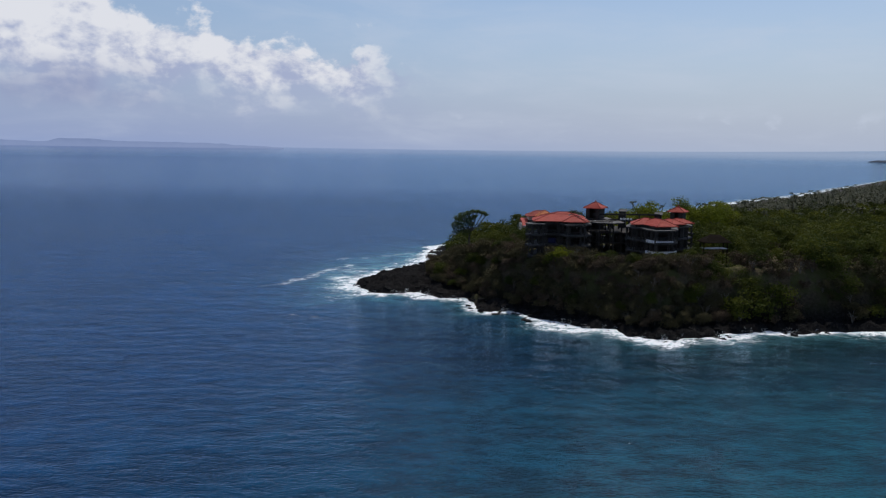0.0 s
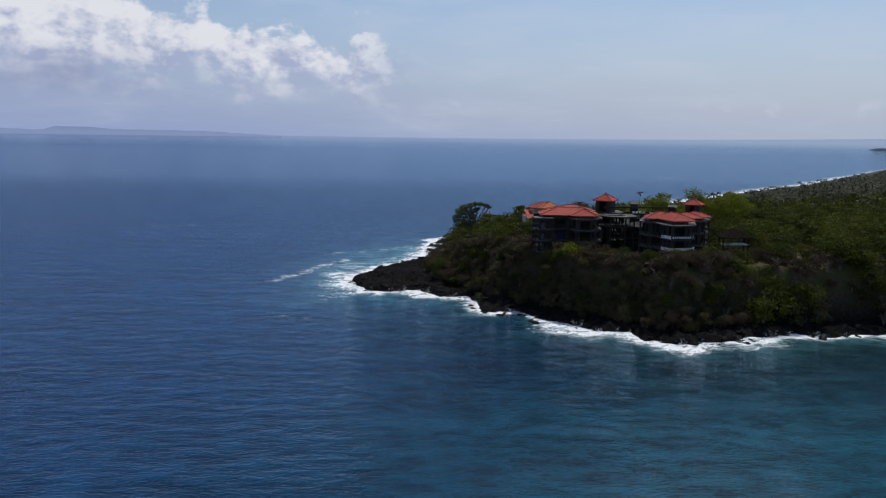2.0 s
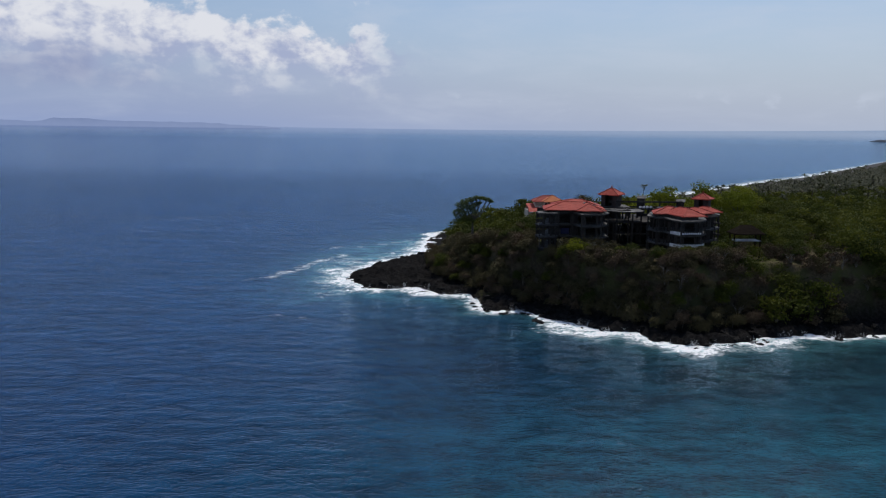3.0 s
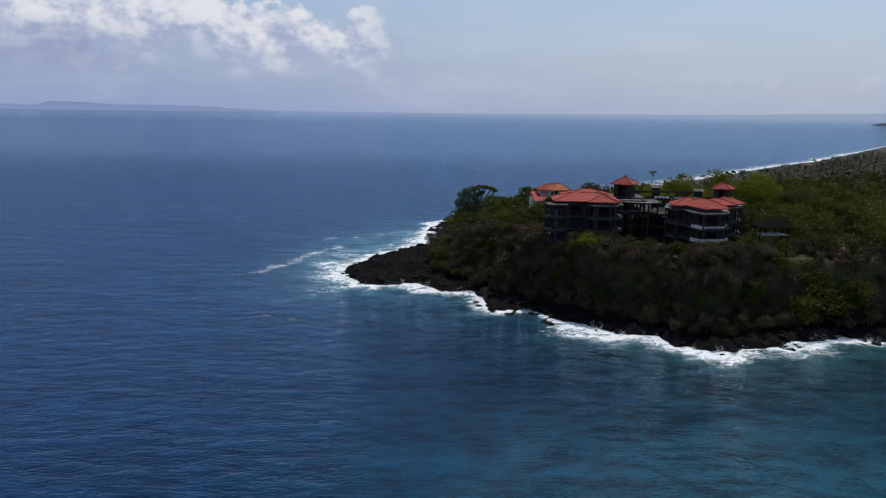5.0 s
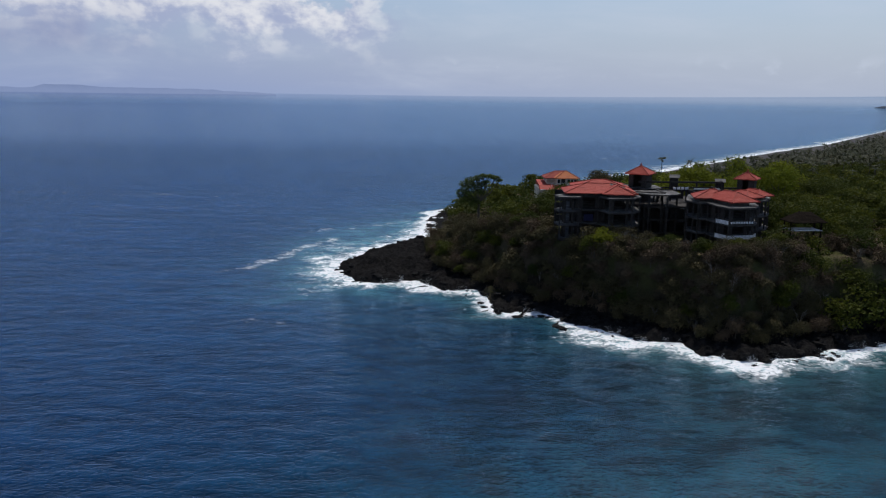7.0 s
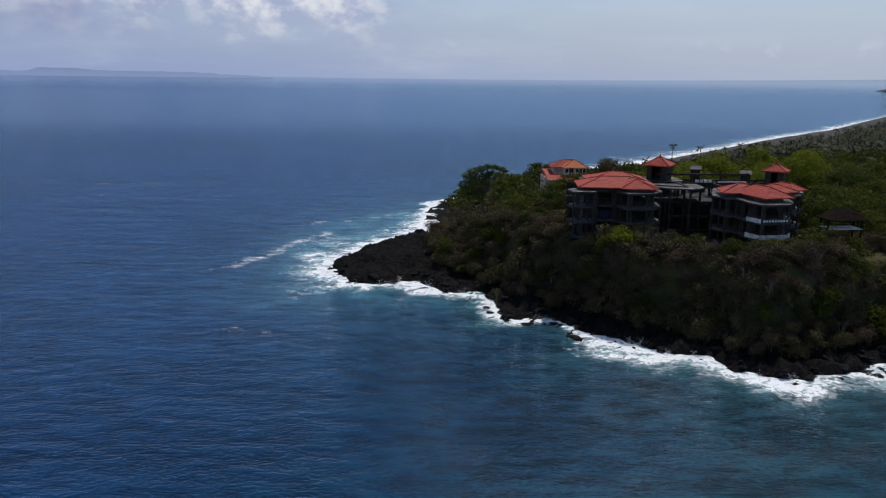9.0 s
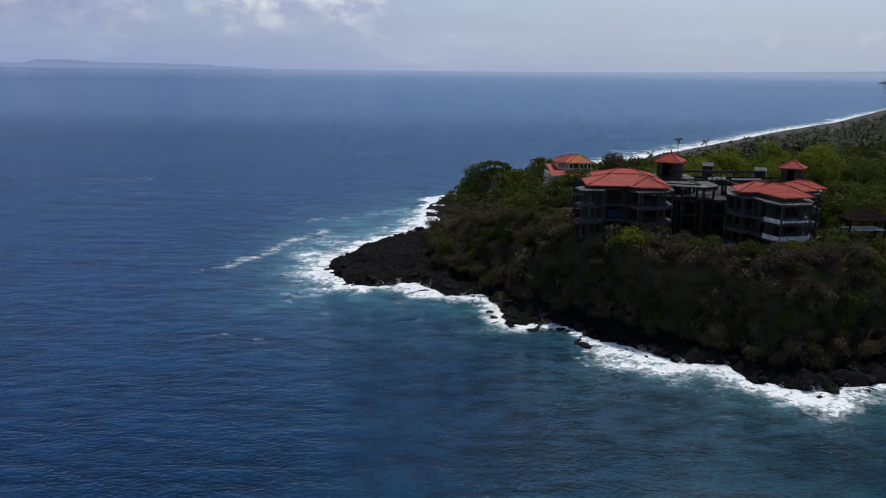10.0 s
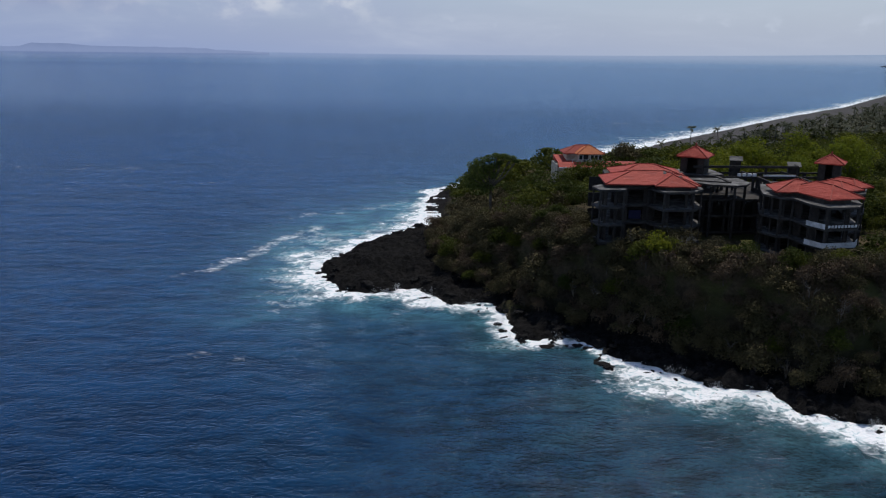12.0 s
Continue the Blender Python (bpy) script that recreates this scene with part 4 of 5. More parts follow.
def leaves(points, normals, size, rng, stretch=1.5):
    """Kite-shaped leaf clumps at points, roughly facing along normals."""
    n = len(points)
    nor = normals + rng.normal(size=(n, 3)) * 0.85
    nor /= np.linalg.norm(nor, axis=1, keepdims=True)
    t = rng.normal(size=(n, 3))
    t -= nor * (t * nor).sum(1, keepdims=True)
    t /= np.linalg.norm(t, axis=1, keepdims=True)
    b = np.cross(nor, t)
    s = (size * rng.uniform(0.6, 1.35, n))[:, None]
    v = np.stack([points - t * s * stretch / 2, points + b * s * 0.42 - t * s * 0.1, points + t * s * stretch / 2 - nor * s * 0.15, points - b * s * 0.42 - t * s * 0.1], axis=1)
    return v.reshape(-1, 3), np.arange(4 * n).reshape(-1, 4)


def crown_shape(rng, lobes, width, height, count, size, base=0.8):
    """A crown of leaf clumps on the shells of several lobes, ragged and with gaps."""
    pts, nrm = [], []
    per = count // lobes
    for k in range(lobes):
        a, r = rng.uniform(0, 6.28), width * 0.5 * math.sqrt(rng.uniform(0, 1)) * 0.62
        c = np.array([r * math.cos(a), r * math.sin(a), base + height * rng.uniform(0.12, 0.70)])
        rad = np.array([1, 1, 0.8]) * width * rng.uniform(0.20, 0.34)
        d = rng.normal(size=(per, 3))
        d /= np.linalg.norm(d, axis=1, keepdims=True)
        d[:, 2] = np.where(d[:, 2] < -0.35, -d[:, 2], d[:, 2])
        rr = rng.uniform(0.50, 1.14, (per, 1))
        pts.append(c + d * rad * rr)
        nrm.append(d * 0.8 + np.array([0, 0, 0.45]))
    return leaves(np.concatenate(pts), np.concatenate(nrm), size, rng)


def trunk_mesh(rng, height, spread, limbs, thick):
    bm = bmesh.new()
    fork = height * 0.45
    tube(bm, [(0, 0, -1.0), (0.05, 0.0, fork * 0.5), (0.0, 0.1, fork)], [thick, thick * 0.8, thick * 0.65])
    for k in range(limbs):
        a = 6.28 * k / limbs + rng.uniform(-0.4, 0.4)
        r = spread * rng.uniform(0.5, 1.0)
        tube(bm, [(0, 0.08, fork * 0.9), (r * 0.45 * math.cos(a), r * 0.45 * math.sin(a), fork + (height - fork) * 0.45), (r * math.cos(a), r * math.sin(a), height * rng.uniform(0.8, 1.0))],
             [thick * 0.5, thick * 0.33, thick * 0.12], 5)
    return bm


def scrub_tree(seed, name, mat, label, width, height, count, size, lobes=7):
    """One tree: an Empty at its foot with trunk and crown."""
    rng = np.random.default_rng(seed)
    tree = new(name)
    tagged(tree, label, "tree", group="headland scrub")
    part("trunk", trunk_mesh(rng, height * 0.75, width * 0.33, 4, 0.14), M_BARK, tree)
    v, f = crown_shape(rng, lobes, width, height, count, size, 0.0)
    sheet("crown", v, f, mat, tree)
    return tree


def bare_shrub(seed):
    rng = np.random.default_rng(seed)
    tree = new("dry_shrub")
    tagged(tree, "leafless grey shrub with bleached branching twigs", "shrub", group="dry shrubs")
    bm = bmesh.new()
    for k in range(7):
        a, lean = rng.uniform(0, 6.28), rng.uniform(0.4, 1.3)
        h = rng.uniform(2.0, 3.6)
        p1 = (lean * 0.5 * math.cos(a), lean * 0.5 * math.sin(a), h * 0.5)
        p2 = (lean * math.cos(a + 0.3), lean * math.sin(a + 0.3), h)
        tube(bm, [(0, 0, -0.5), p1, p2], [0.09, 0.06, 0.02], 4)
        for j in range(4):
            b = a + rng.uniform(-1.2, 1.2)
            q = rng.uniform(0.4, 0.9)
            s = [p1[i] + (p2[i] - p1[i]) * q for i in range(3)]
            r = rng.uniform(0.5, 1.2)
            tube(bm, [s, (s[0] + r * math.cos(b), s[1] + r * math.sin(b), s[2] + r * rng.uniform(0.3, 1.0))], [0.035, 0.012], 3)
    part("branch_frame", bm, M_TWIG, tree)
    v, f = crown_shape(rng, 5, 3.2, 2.6, 60, 0.26)
    sheet("crown", v, f, M_DRY, tree)
    return tree


def in_hotel(x, y):
    return (30.8 + max(0.0, (y - 146) * 0.24) < x < 91 and 136.2 < y < 180) or (57 < x < 81 and 122 < y < 140) or (41 < x < 70.5 and 244 < y < 262) or (83 < x < 93 and 128 < y < 135)


def plant(templates, spots, rng, smin, smax):
    """Copies of the templates at the spots; each template itself stands at one of them."""
    first = {}
    for x, y, k in spots:
        t = templates[k]
        s = rng.uniform(smin, smax)
        m = pose(x, y, ground_z(x, y) - 0.15, rng.uniform(-6, 6), rng.uniform(-6, 6), rng.uniform(0, 360)) @ Matrix.Diagonal((s, s, s * rng.uniform(0.85, 1.15), 1))
        if k not in first:
            first[k] = m
        else:
            copy_thing(t, m)
    for k, m in first.items():
        templates[k].matrix_basis = m


def spots_in(x0, x1, y0, y1, step, rng):
    xs, ys = np.meshgrid(np.arange(x0, x1, step), np.arange(y0, y1, step))
    xs, ys = xs.ravel() + rng.uniform(-0.45, 0.45, xs.size) * step, ys.ravel() + rng.uniform(-0.45, 0.45, ys.size) * step
    z, s, g = ground(xs, ys)
    return xs, ys, z, s, g


def woods(name, label, templates, xs, ys, zs, rng, smin, smax, mat):
    """Many trees that nobody could count, as one mesh; each tree keeps a tint of its own."""
    V, F, T, off = [], [], [], 0
    pick = rng.integers(0, len(templates), len(xs))
    for x, y, z, k in zip(xs, ys, zs, pick):
        v, f = templates[k]
        a, s = rng.uniform(0, 6.28), rng.uniform(smin, smax)
        c, d = math.cos(a) * s, math.sin(a) * s
        V.append(np.stack([v[:, 0] * c - v[:, 1] * d + x, v[:, 0] * d + v[:, 1] * c + y, v[:, 2] * s * rng.uniform(0.7, 1.05) + z - 0.3], 1))
        F.append(f + off)
        T.append(np.full(len(v), rng.uniform()))
        off += len(v)
    ob = sheet(name, np.concatenate(V), np.concatenate(F), mat)
    float_attr(ob, "tint", np.concatenate(T))
    return tagged(ob, label, "woods", kind="stuff")


def build_scrub():
    rng = np.random.default_rng(42)
    green = [scrub_tree(100 + i, "scrub_tree", M_GREEN, "leafy green scrub tree on the headland", 5.4, 4.6, 2000, 0.23) for i in range(3)]
    olive = [scrub_tree(200 + i, "scrub_tree", M_OLIVE, "olive-brown thorny scrub tree on the cliff", 5.4, 4.2, 2000, 0.19) for i in range(4)]
    dry = [scrub_tree(300 + i, "scrub_tree", M_DRY, "dry brown scrub tree on the cliff", 5.0, 3.8, 1800, 0.18, 6) for i in range(3)]
    kinds = green + olive + dry
    bare = [bare_shrub(400 + i) for i in range(3)]
    xs, ys, zs, s, g = spots_in(-4, 152, 98, 246, 2.6, rng)
    near, rest_g, rest_o, rest_d = [], [], [], []
    for x, y, z, gi in zip(xs, ys, zs, g):
        if gi < 0.4 or in_hotel(x, y) or z < 1.5 or math.hypot(x - 14, (y - 190) * 0.7) < 5:
            continue
        if 83 < x < 96 and 118 < y < 129:
            z -= 2.8
        if 46 < x < 60 and 128 < y < 137:
            rest_o.append((x, y, z - 2.4))
            continue
        u = rng.uniform()
        if gi < 16 and x < 84 and y < 205:
            if gi < 13:
                k = 3 + int(rng.integers(0, 4)) if u < 0.58 else (7 + int(rng.integers(0, 3)) if u < 0.93 else int(rng.integers(0, 3)))
            else:
                k = int(rng.integers(0, 3)) if u < 0.5 else 3 + int(rng.integers(0, 4))
            near.append((x, y, k))
        elif y > 196 and x < 44:
            if rng.uniform() < 0.5:
                rest_o.append((x, y, z))
        elif rng.uniform() < (0.62 if gi < 22 else 0.28 if x > 86 and y < 185 else 0.17):
            (rest_d if gi < 20 and 78 < x < 116 and u > 0.45 else rest_g if (gi > 24 and u < 0.85) or u < 0.25 else rest_o).append((x, y, z))
    rng.shuffle(near)
    near = [(float(x), float(y), int(k)) for x, y, k in near]
    for x, y, k in near[284:]:
        (rest_g if k < 3 else rest_o).append((x, y, ground_z(x, y)))
    near = near[:284]
    near += [(29.6, 137.2, 4), (31.2, 135.4, 3), (33.6, 136.2, 5), (36.0, 136.0, 6), (40.0, 138.8, 3), (46.6, 134.4, 5), (78.6, 124.0, 6), (80.4, 130.0, 0), (84.6, 126.8, 8), (94.6, 129.6, 8), (94.4, 134.6, 4), (83.0, 135.6, 8), (87.6, 136.4, 9), (91.6, 137.0, 5)]
    near.append((39.0, 132.0, 0))
    bright = scrub_tree(150, "scrub_tree", M_LIME, "bright yellow-green bush in front of the hotel", 6.0, 5.0, 1500, 0.3)
    bright.matrix_basis = pose(41.2, 130.0, ground_z(41.2, 130.0) + 0.6) @ Matrix.Diagonal((1.1, 1.1, 1.15, 1))
    plant(kinds, near, rng, 0.72, 1.25)
    spots = []
    for i in range(400):
        x, y = rng.uniform(20, 125), rng.uniform(104, 150)
        _, _, gi = ground(np.array([x]), np.array([y]))
        if 0.5 < gi[0] < 12 and not in_hotel(x, y) and len(spots) < 34:
            spots.append((x, y, int(rng.integers(0, 3))))
    plant(bare, spots, rng, 0.7, 1.2)
    # low fill on the steep brow below the hotel and round the point
    xs, ys, zs, s, g = spots_in(2, 62, 112, 184, 2.3, rng)
    for x, y, z, gi in zip(xs, ys, zs, g):
        if 1.5 < gi < 11 and not in_hotel(x, y) and rng.uniform() < 0.55:
            (rest_d if rng.uniform() < 0.4 else rest_o).append((x, y, z))
    for i in range(16):
        x, y = 37.5 + 2.0 * i + rng.uniform(-0.6, 0.6), 240.0 + rng.uniform(-2.0, 2.0)
        rest_g.append((x, y, ground_z(x, y) - 0.4))
    tg = [crown_shape(np.random.default_rng(500 + i), 6, 8.4, 8.2, 900, 0.40, 0.2) for i in range(4)]
    to = [crown_shape(np.random.default_rng(520 + i), 7, 5.0, 4.0, 520, 0.36, 0.0) for i in range(4)]
    woods("inner_scrub", "dense sunlit green scrub behind the cliff edge", tg, *map(np.array, zip(*rest_g)), rng, 0.42, 1.40, M_GREEN)
    woods("dry_scrub", "reddish-brown dry scrub on the cliff edge", to, *map(np.array, zip(*rest_d)), rng, 0.7, 1.1, M_DRY)
    woods("olive_scrub", "dense olive scrub over the headland", to, *map(np.array, zip(*rest_o)), rng, 0.75, 1.25, M_OLIVE)
    # farther woods: light green belts, then coconut groves
    xs, ys, zs, s, g = spots_in(12, 420, 246, 440, 6.0, rng)
    ok = (g > 3) & (xs < 90 + 0.68 * (ys + 60)) & (rng.uniform(size=xs.size) < 0.9)
    ok &= ~((xs > 40) & (xs < 71) & (ys > 240) & (ys < 264))
    ok &= ~((g < 60) & (ys > 330) & (rng.uniform(size=xs.size) < 0.5))
    far = [crown_shape(np.random.default_rng(540 + i), 5, 8.4, 7.0, 300, 0.62, 0.0) for i in range(4)]
    woods("green_woods", "sunlit green woods behind the headland", far, xs[ok], ys[ok], zs[ok], rng, 0.55, 1.45, M_GREEN)
    xs, ys, zs, s, g = spots_in(152, 330, 108, 246, 6.0, rng)
    ok = (g > 2) & (xs < 72 + 0.56 * (ys + 102))
    woods("side_woods", "green woods along the bay", far, xs[ok], ys[ok], zs[ok], rng, 0.75, 1.2, M_GREEN)


def frond_set(rng, count, length, droop):
    """Palm fronds: arched narrow blades folded along the rib, some upright, some hanging."""
    V, F = [], []
    off = 0
    for k in range(count):
        a, up = 6.28 * k / count + rng.uniform(-0.25, 0.25), rng.uniform(-0.5, 2.2)
        ln = length * rng.uniform(0.8, 1.1) / math.sqrt(1 + 0.25 * up * up)
        d = np.array([math.cos(a), math.sin(a), 0])
        side = np.array([-math.sin(a), math.cos(a), 0])
        row = []
        for i in range(4):
            u = i / 3
            c = d * ln * u * (1 - 0.12 * u) + np.array([0, 0, ln * (up * 0.5 * u - droop * u * u)])
            w = (0.06, 0.36, 0.32, 0.05)[i]
            row.append((c - side * w - np.array([0, 0, w * 0.9]), c, c + side * w - np.array([0, 0, w * 0.9])))
        for i in range(3):
            for j in range(2):
                V += [row[i][j], row[i][j + 1], row[i + 1][j + 1], row[i + 1][j]]
                F.append((off, off + 1, off + 2, off + 3))
                off += 4
    return np.array(V), np.array(F)


def palm_tree(seed, tall, label):
    rng = np.random.default_rng(seed)
    tree = new("coconut_palm")
    tagged(tree, label, "palm tree", group="coconut palms")
    bm = bmesh.new()
    bend = rng.uniform(0.3, 1.4)
    tube(bm, [(0, 0, -0.5), (bend * 0.3, 0, tall * 0.4), (bend, 0, tall)], [0.24, 0.18, 0.13])
    part("trunk", bm, M_BARK, tree)
    for k in range(13):
        v, f = frond_set(np.random.default_rng(seed * 31 + k), 1, 3.4, rng.uniform(0.3, 0.6))
        a = 6.28 * k / 13 + rng.uniform(-0.2, 0.2)
        c, d = math.cos(a), math.sin(a)
        v = np.stack([v[:, 0] * c - v[:, 1] * d + bend, v[:, 0] * d + v[:, 1] * c, v[:, 2] + tall], 1)
        sheet("frond", v, f, M_PALM, tree)
    return tree


def build_palms():
    rng = np.random.default_rng(7)
    lone = palm_tree(3, 17.0, "tall lone coconut palm beside the beach")
    lone.matrix_basis = pose(115.5, 332, ground_z(115.5, 332))
    kinds = [palm_tree(11 + i, 7.0 + 1.2 * i, "coconut palm in the shore grove") for i in range(3)]
    xs, ys, zs, s, g = spots_in(110, 900, 320, 1150, 5.0, rng)
    side = g < 230
    ok = (g > 1) & side & (xs < 95 + 0.64 * (ys + 40)) & (rng.uniform(size=xs.size) < 0.8)
    ok &= ~((ys < 390) & (rng.uniform(size=xs.size) < 0.8))
    xs, ys, zs = xs[ok], ys[ok], zs[ok]
    order = np.argsort(np.hypot(xs, ys))
    first, last = order[:70], order[70:5600]
    plant(kinds, [(xs[i], ys[i], int(rng.integers(0, 3))) for i in first], rng, 0.8, 1.15)
    shapes = []
    for i in range(5):
        r = np.random.default_rng(90 + i)
        v, f = frond_set(r, 12, 3.3, 0.45)
        tall = 6.0 + 1.1 * i
        v = v + np.array([0, 0, tall])
        t = np.array([(-0.17, 0, 0), (0.17, 0, 0), (0.1, 0, tall), (-0.1, 0, tall), (0, -0.17, 0), (0, 0.17, 0), (0, 0.1, tall), (0, -0.1, tall)])
        shapes.append((np.concatenate([v, t]), np.concatenate([f, np.array([(0, 1, 2, 3), (4, 5, 6, 7)]) + len(v)])))
    woods("palm_grove", "dense coconut grove along the far beach", shapes, xs[last], ys[last], zs[last], rng, 0.80, 1.2, M_PALM)
    # low undergrowth between the palms
    xs, ys, zs, s, g = spots_in(150, 1200, 380, 1500, 13.0, rng)
    ok = (g > 6) & (g < 420) & (xs < 95 + 0.66 * (ys + 40)) & (rng.uniform(size=xs.size) < 0.85)
    under = [crown_shape(np.random.default_rng(560 + i), 6, 12, 4.0, 120, 1.3, -0.6) for i in range(3)]
    woods("undergrowth", "low olive undergrowth below the palms", under, xs[ok], ys[ok], zs[ok], rng, 0.7, 1.2, M_OLIVE)


def build_lookout_tree():
    """The spreading tree on the point, with bare limbs reaching out."""
    rng = np.random.default_rng(77)
    tree = new("spreading_tree")
    x0, y0 = 16.1, 192.0
    z0 = ground_z(x0, y0)
    foot = 15.9 - z0
    tagged(tree, "tall spreading tree with open crown on the point", "tree")
    bm = bmesh.new()
    tops = [(-5.5, 0, 5.2, 1.8, 0.8), (-4.4, 0.8, 7.6, 1.9, 0.7), (-2.6, 0, 9.0, 2.0, 0.6), (-3.2, -1, 6.0, 2.2, 0.8), (-4.8, -0.4, 3.2, 2.0, 0.8), (-2.4, 0.6, 3.6, 2.2, 0.8), (-1.0, 0, 7.2, 1.8, 0.7), (-0.4, 0.4, 9.8, 1.6, 0.55),
            (1.4, 0, 10.5, 1.5, 0.45), (3.2, 0.3, 10.4, 1.6, 0.4), (5.0, 0, 10.0, 1.5, 0.4), (6.4, 0.2, 9.2, 1.0, 0.45), (2.2, -0.4, 8.8, 1.0, 0.5), (-1.0, -0.6, 2.2, 2.0, 0.8), (0.6, 0.2, 5.6, 1.5, 0.8), (0.9, 0.0, 8.0, 1.5, 0.7)]
    tops = [(x, y, z + foot, r, low) for x, y, z, r, low in tops]
    tube(bm, [(0.2, 0, -1), (0.1, 0, foot * 0.6), (0.0, 0.1, foot + 2.4)], [0.5, 0.42, 0.34], 8)
    for x, y, z, r, low in tops:
        rise = z - foot - 2.2
        tube(bm, [(0.0, 0.1, foot + 2.2), (x * 0.55, y * 0.5, foot + 2.2 + rise * 0.42), (x, y, z)], [0.26, 0.18, 0.07], 6)
        for k in range(3):
            a = rng.uniform(0, 6.28)
            tube(bm, [(x * 0.8, y * 0.8, foot + 2.2 + rise * 0.72), (x + r * 0.6 * math.cos(a), y + r * 0.6 * math.sin(a), z + 0.1)], [0.09, 0.03], 4)
    part("trunk", bm, M_BARK, tree)
    pts, nrm = [], []
    for x, y, z, r, low in tops:
        n = int(200 * r)
        d = rng.normal(size=(n, 3))
        d /= np.linalg.norm(d, axis=1, keepdims=True)
        pts.append(np.array([x, y, z]) + d * np.array([r, r, r * low]) * rng.uniform(0.45, 1.08, (n, 1)))
        nrm.append(d * 0.7 + np.array([0, 0, 0.5]))
    v, f = leaves(np.concatenate(pts), np.concatenate(nrm), 0.33, rng)
    sheet("crown", v, f, M_MID, tree)
    tree.matrix_basis = pose(x0, y0, z0)
    # tall yellow-green trees behind the hotel
    first = None
    for i, (x, y, s) in enumerate(((74, 194, 1.0), (82, 201, 1.15), (91, 206, 1.2), (99, 200, 1.1), (66, 199, 0.85), (106, 208, 1.15), (95, 190, 0.8), (114, 201, 1.0), (121, 212, 1.1))):
        z = ground_z(x, y) - 0.2
        if i % 3 == 0:
            r = np.random.default_rng(610 + i)
            first = new("shade_tree")
            tagged(first, "tall yellow-green shade tree behind the hotel", "tree", group="shade trees")
            part("trunk", trunk_mesh(r, 8.0, 3.2, 5, 0.3), M_BARK, first)
            v, f = crown_shape(r, 12, 11.0, 11.5, 2200, 0.42, 1.6)
            sheet("crown", v, f, M_LIME, first)
            first.matrix_basis = pose(x, y, z, 0, 0, 40 * i)
        else:
            copy_thing(first, pose(x, y, z, 0, 0, 47 * i) @ Matrix.Diagonal((s * 1.1, s * 1.1, s * 1.15, 1)))
    # the round tree behind the hotel
    rng = np.random.default_rng(78)
    big = new("round_tree")
    tagged(big, "large round dark-green tree behind the hotel", "tree")
    part("trunk", trunk_mesh(rng, 7.0, 3.5, 5, 0.35), M_BARK, big)
    v, f = crown_shape(rng, 12, 14.0, 8.0, 2200, 0.55, 1.5)
    sheet("crown", v, f, M_OLIVE, big)
    big.matrix_basis = pose(74.0, 272.0, ground_z(74.0, 272.0))


build_scrub()
build_palms()
build_lookout_tree()


# ---- rocks and surf ----


def boulder_mesh(seed):
    bm = bmesh.new()
    bmesh.ops.create_icosphere(bm, subdivisions=2, radius=1.0)
    for v in bm.verts:
        k = 1.0 + 0.75 * noise.noise(v.co * 1.5 + Vector((seed * 7.1, 0, 0))) + 0.45 * noise.noise(v.co * 3.4 + Vector((0, seed * 3.3, 0)))
        v.co = Vector((v.co.x * k, v.co.y * k, max(v.co.z, -0.5) * k * 0.6))
    me = bpy.data.meshes.new("boulder")
    bm.to_mesh(me)
    bm.free()
    me.materials.append(M_ROCK)
    return me


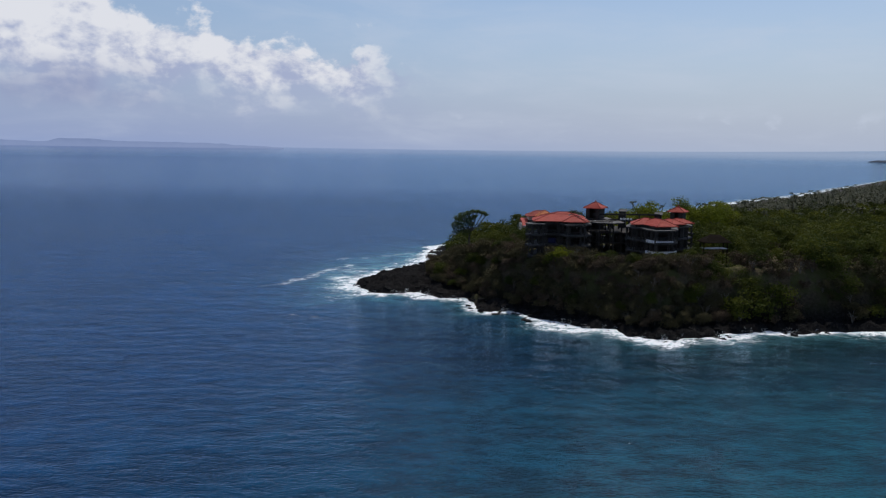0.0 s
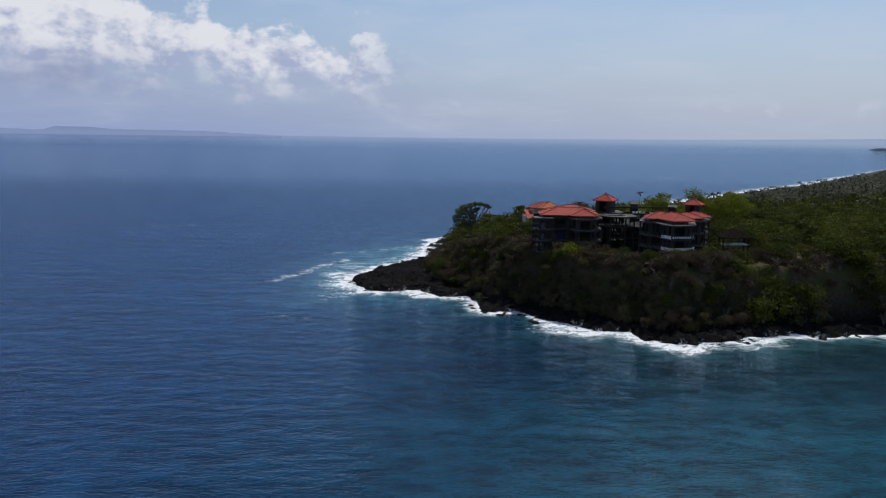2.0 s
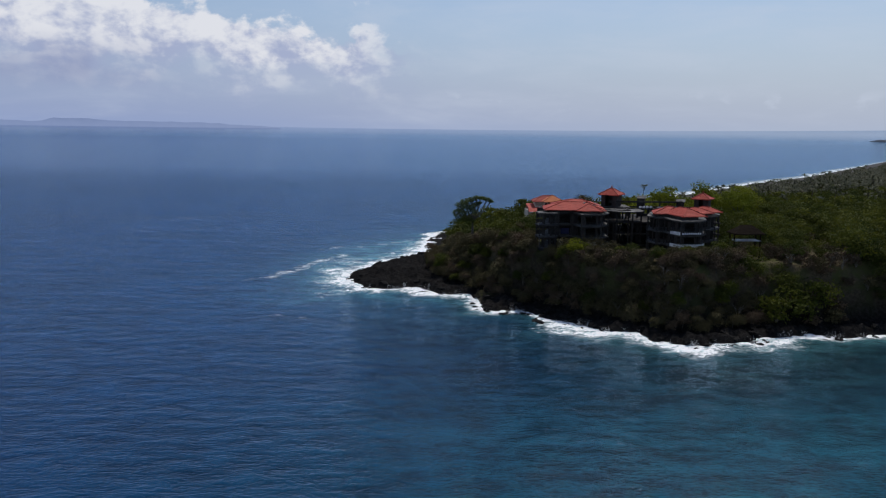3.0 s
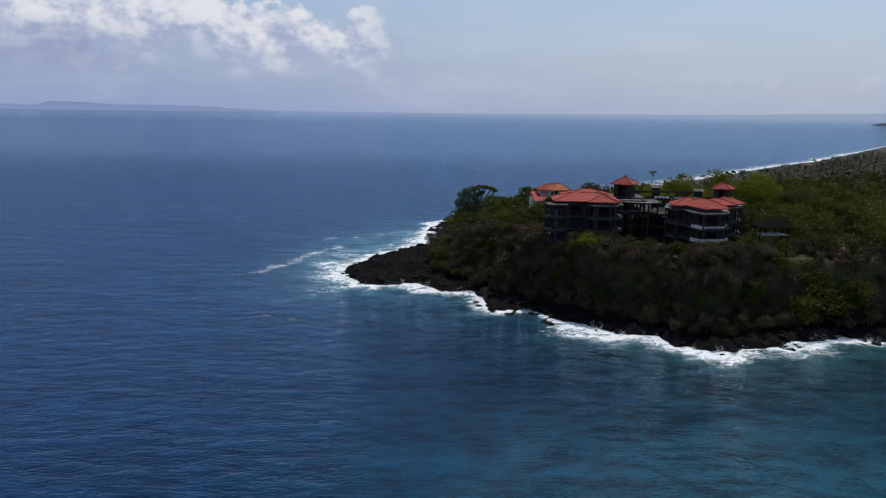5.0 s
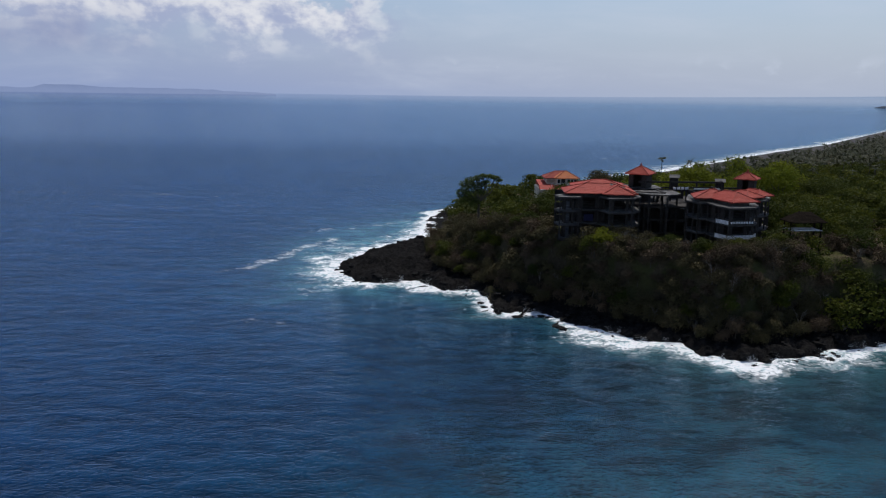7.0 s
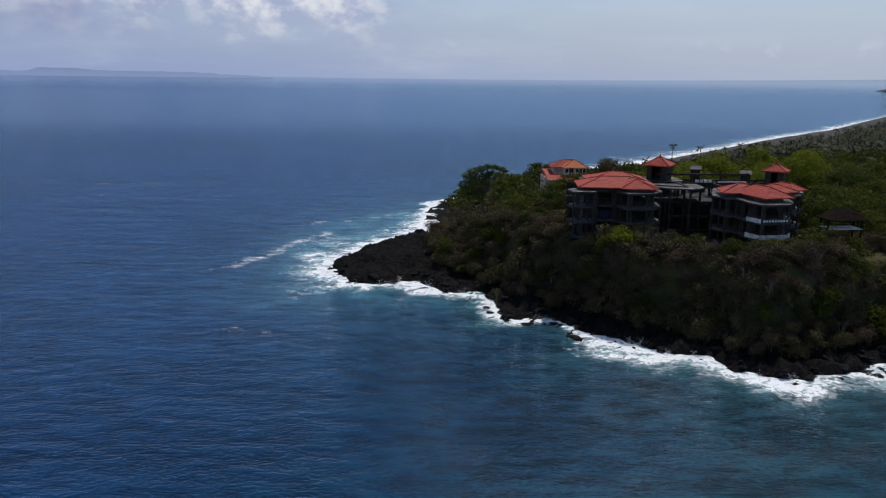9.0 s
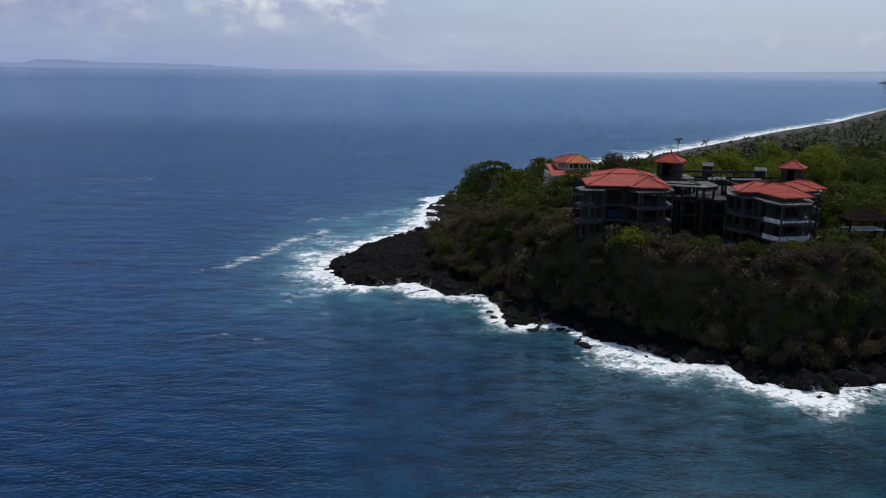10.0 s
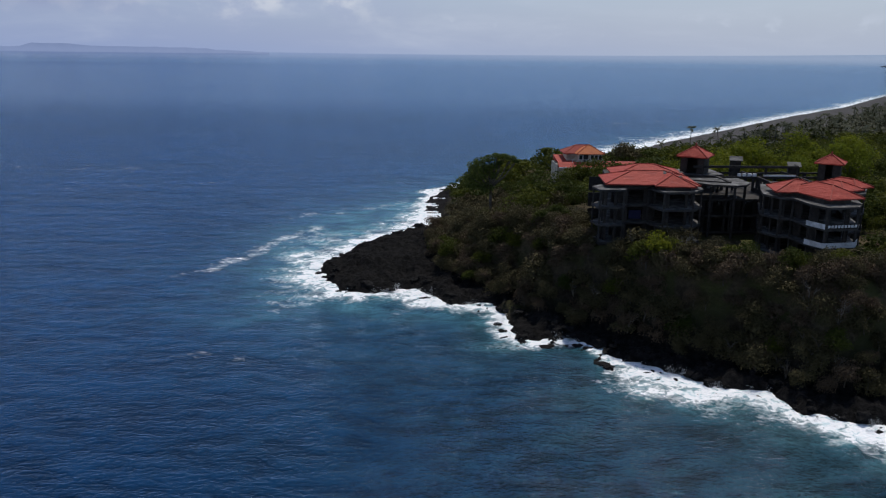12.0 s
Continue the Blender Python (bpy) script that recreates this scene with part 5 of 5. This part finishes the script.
def build_boulders():
    rng = np.random.default_rng(9)
    meshes = [boulder_mesh(i) for i in range(6)]
    n = 0
    while n < 220:
        x, y = rng.uniform(-28, 118), rng.uniform(92, 232)
        z, s, g = ground(np.array([x]), np.array([y]))
        if not (-1.6 < s[0] < 4.5 and g[0] < 1):
            continue
        ob = new("boulder", meshes[n % 6])
        k = rng.uniform(0.3, 0.9) if rng.uniform() < 0.85 else rng.uniform(0.9, 1.6)
        ob.matrix_basis = pose(x, y, max(z[0], -0.35) + 0.1 * k, 0, 0, rng.uniform(0, 360)) @ Matrix.Diagonal((k * rng.uniform(0.8, 1.4), k, k * rng.uniform(0.6, 1.1), 1))
        tagged(ob, "wet black lava boulder at the water's edge", "boulder", group="shore boulders")
        n += 1


def build_surf_rocks():
    """Larger rocks standing in the breakers along the southern shore."""
    rng = np.random.default_rng(19)
    meshes = [boulder_mesh(20 + i) for i in range(5)]
    n = 0
    while n < 70:
        x, y = rng.uniform(10, 112), rng.uniform(92, 150)
        z, s, g = ground(np.array([x]), np.array([y]))
        if not -3.6 < s[0] < 0.4 or fractal(np.array([x * 0.09]), np.array([y * 0.09]), 55, 2)[0] < 0.47:
            continue
        ob = new("boulder", meshes[n % 5])
        k = rng.uniform(0.35, 0.9)
        ob.matrix_basis = pose(x, y, max(z[0], -0.3) + 0.25 * k, 0, 0, rng.uniform(0, 360)) @ Matrix.Diagonal((k * rng.uniform(0.9, 1.6), k, k * rng.uniform(0.9, 1.5), 1))
        tagged(ob, "black lava rock standing in white surf", "boulder", group="surf rocks")
        n += 1


def build_spray():
    """White water thrown up against the rocks: tattered flakes in low bursts."""
    rng = np.random.default_rng(15)
    P, N = [], []
    n = 0
    while n < 38:
        x, y = rng.uniform(-28, 112), rng.uniform(92, 200)
        s = float(shore_by(np.array([x]), np.array([y]))[0])
        if not -1.4 < s < 0.3:
            continue
        n += 1
        for k in range(int(rng.integers(2, 5))):
            m, lean, tall = int(rng.integers(60, 130)), rng.uniform(-0.9, 0.9), rng.uniform(0.5, 2.1)
            u = rng.uniform(0, 1, m) ** 1.6
            ox, oy = rng.normal() * 0.9, rng.normal() * 0.4
            fan = 0.16 + 0.30 * u
            P.append(np.stack([x + ox + lean * u + rng.normal(size=m) * fan, y + oy + 0.3 * u + rng.normal(size=m) * fan, 0.1 + tall * u], 1))
            N.append(rng.normal(size=(m, 3)))
    v, f = leaves(np.concatenate(P), np.concatenate(N), 0.08, rng, 1.3)
    tagged(sheet("surf_spray", v, f, M_SPRAY), "white spray thrown up against the black rocks", "spray", kind="stuff")


build_boulders()
build_surf_rocks()
build_spray()
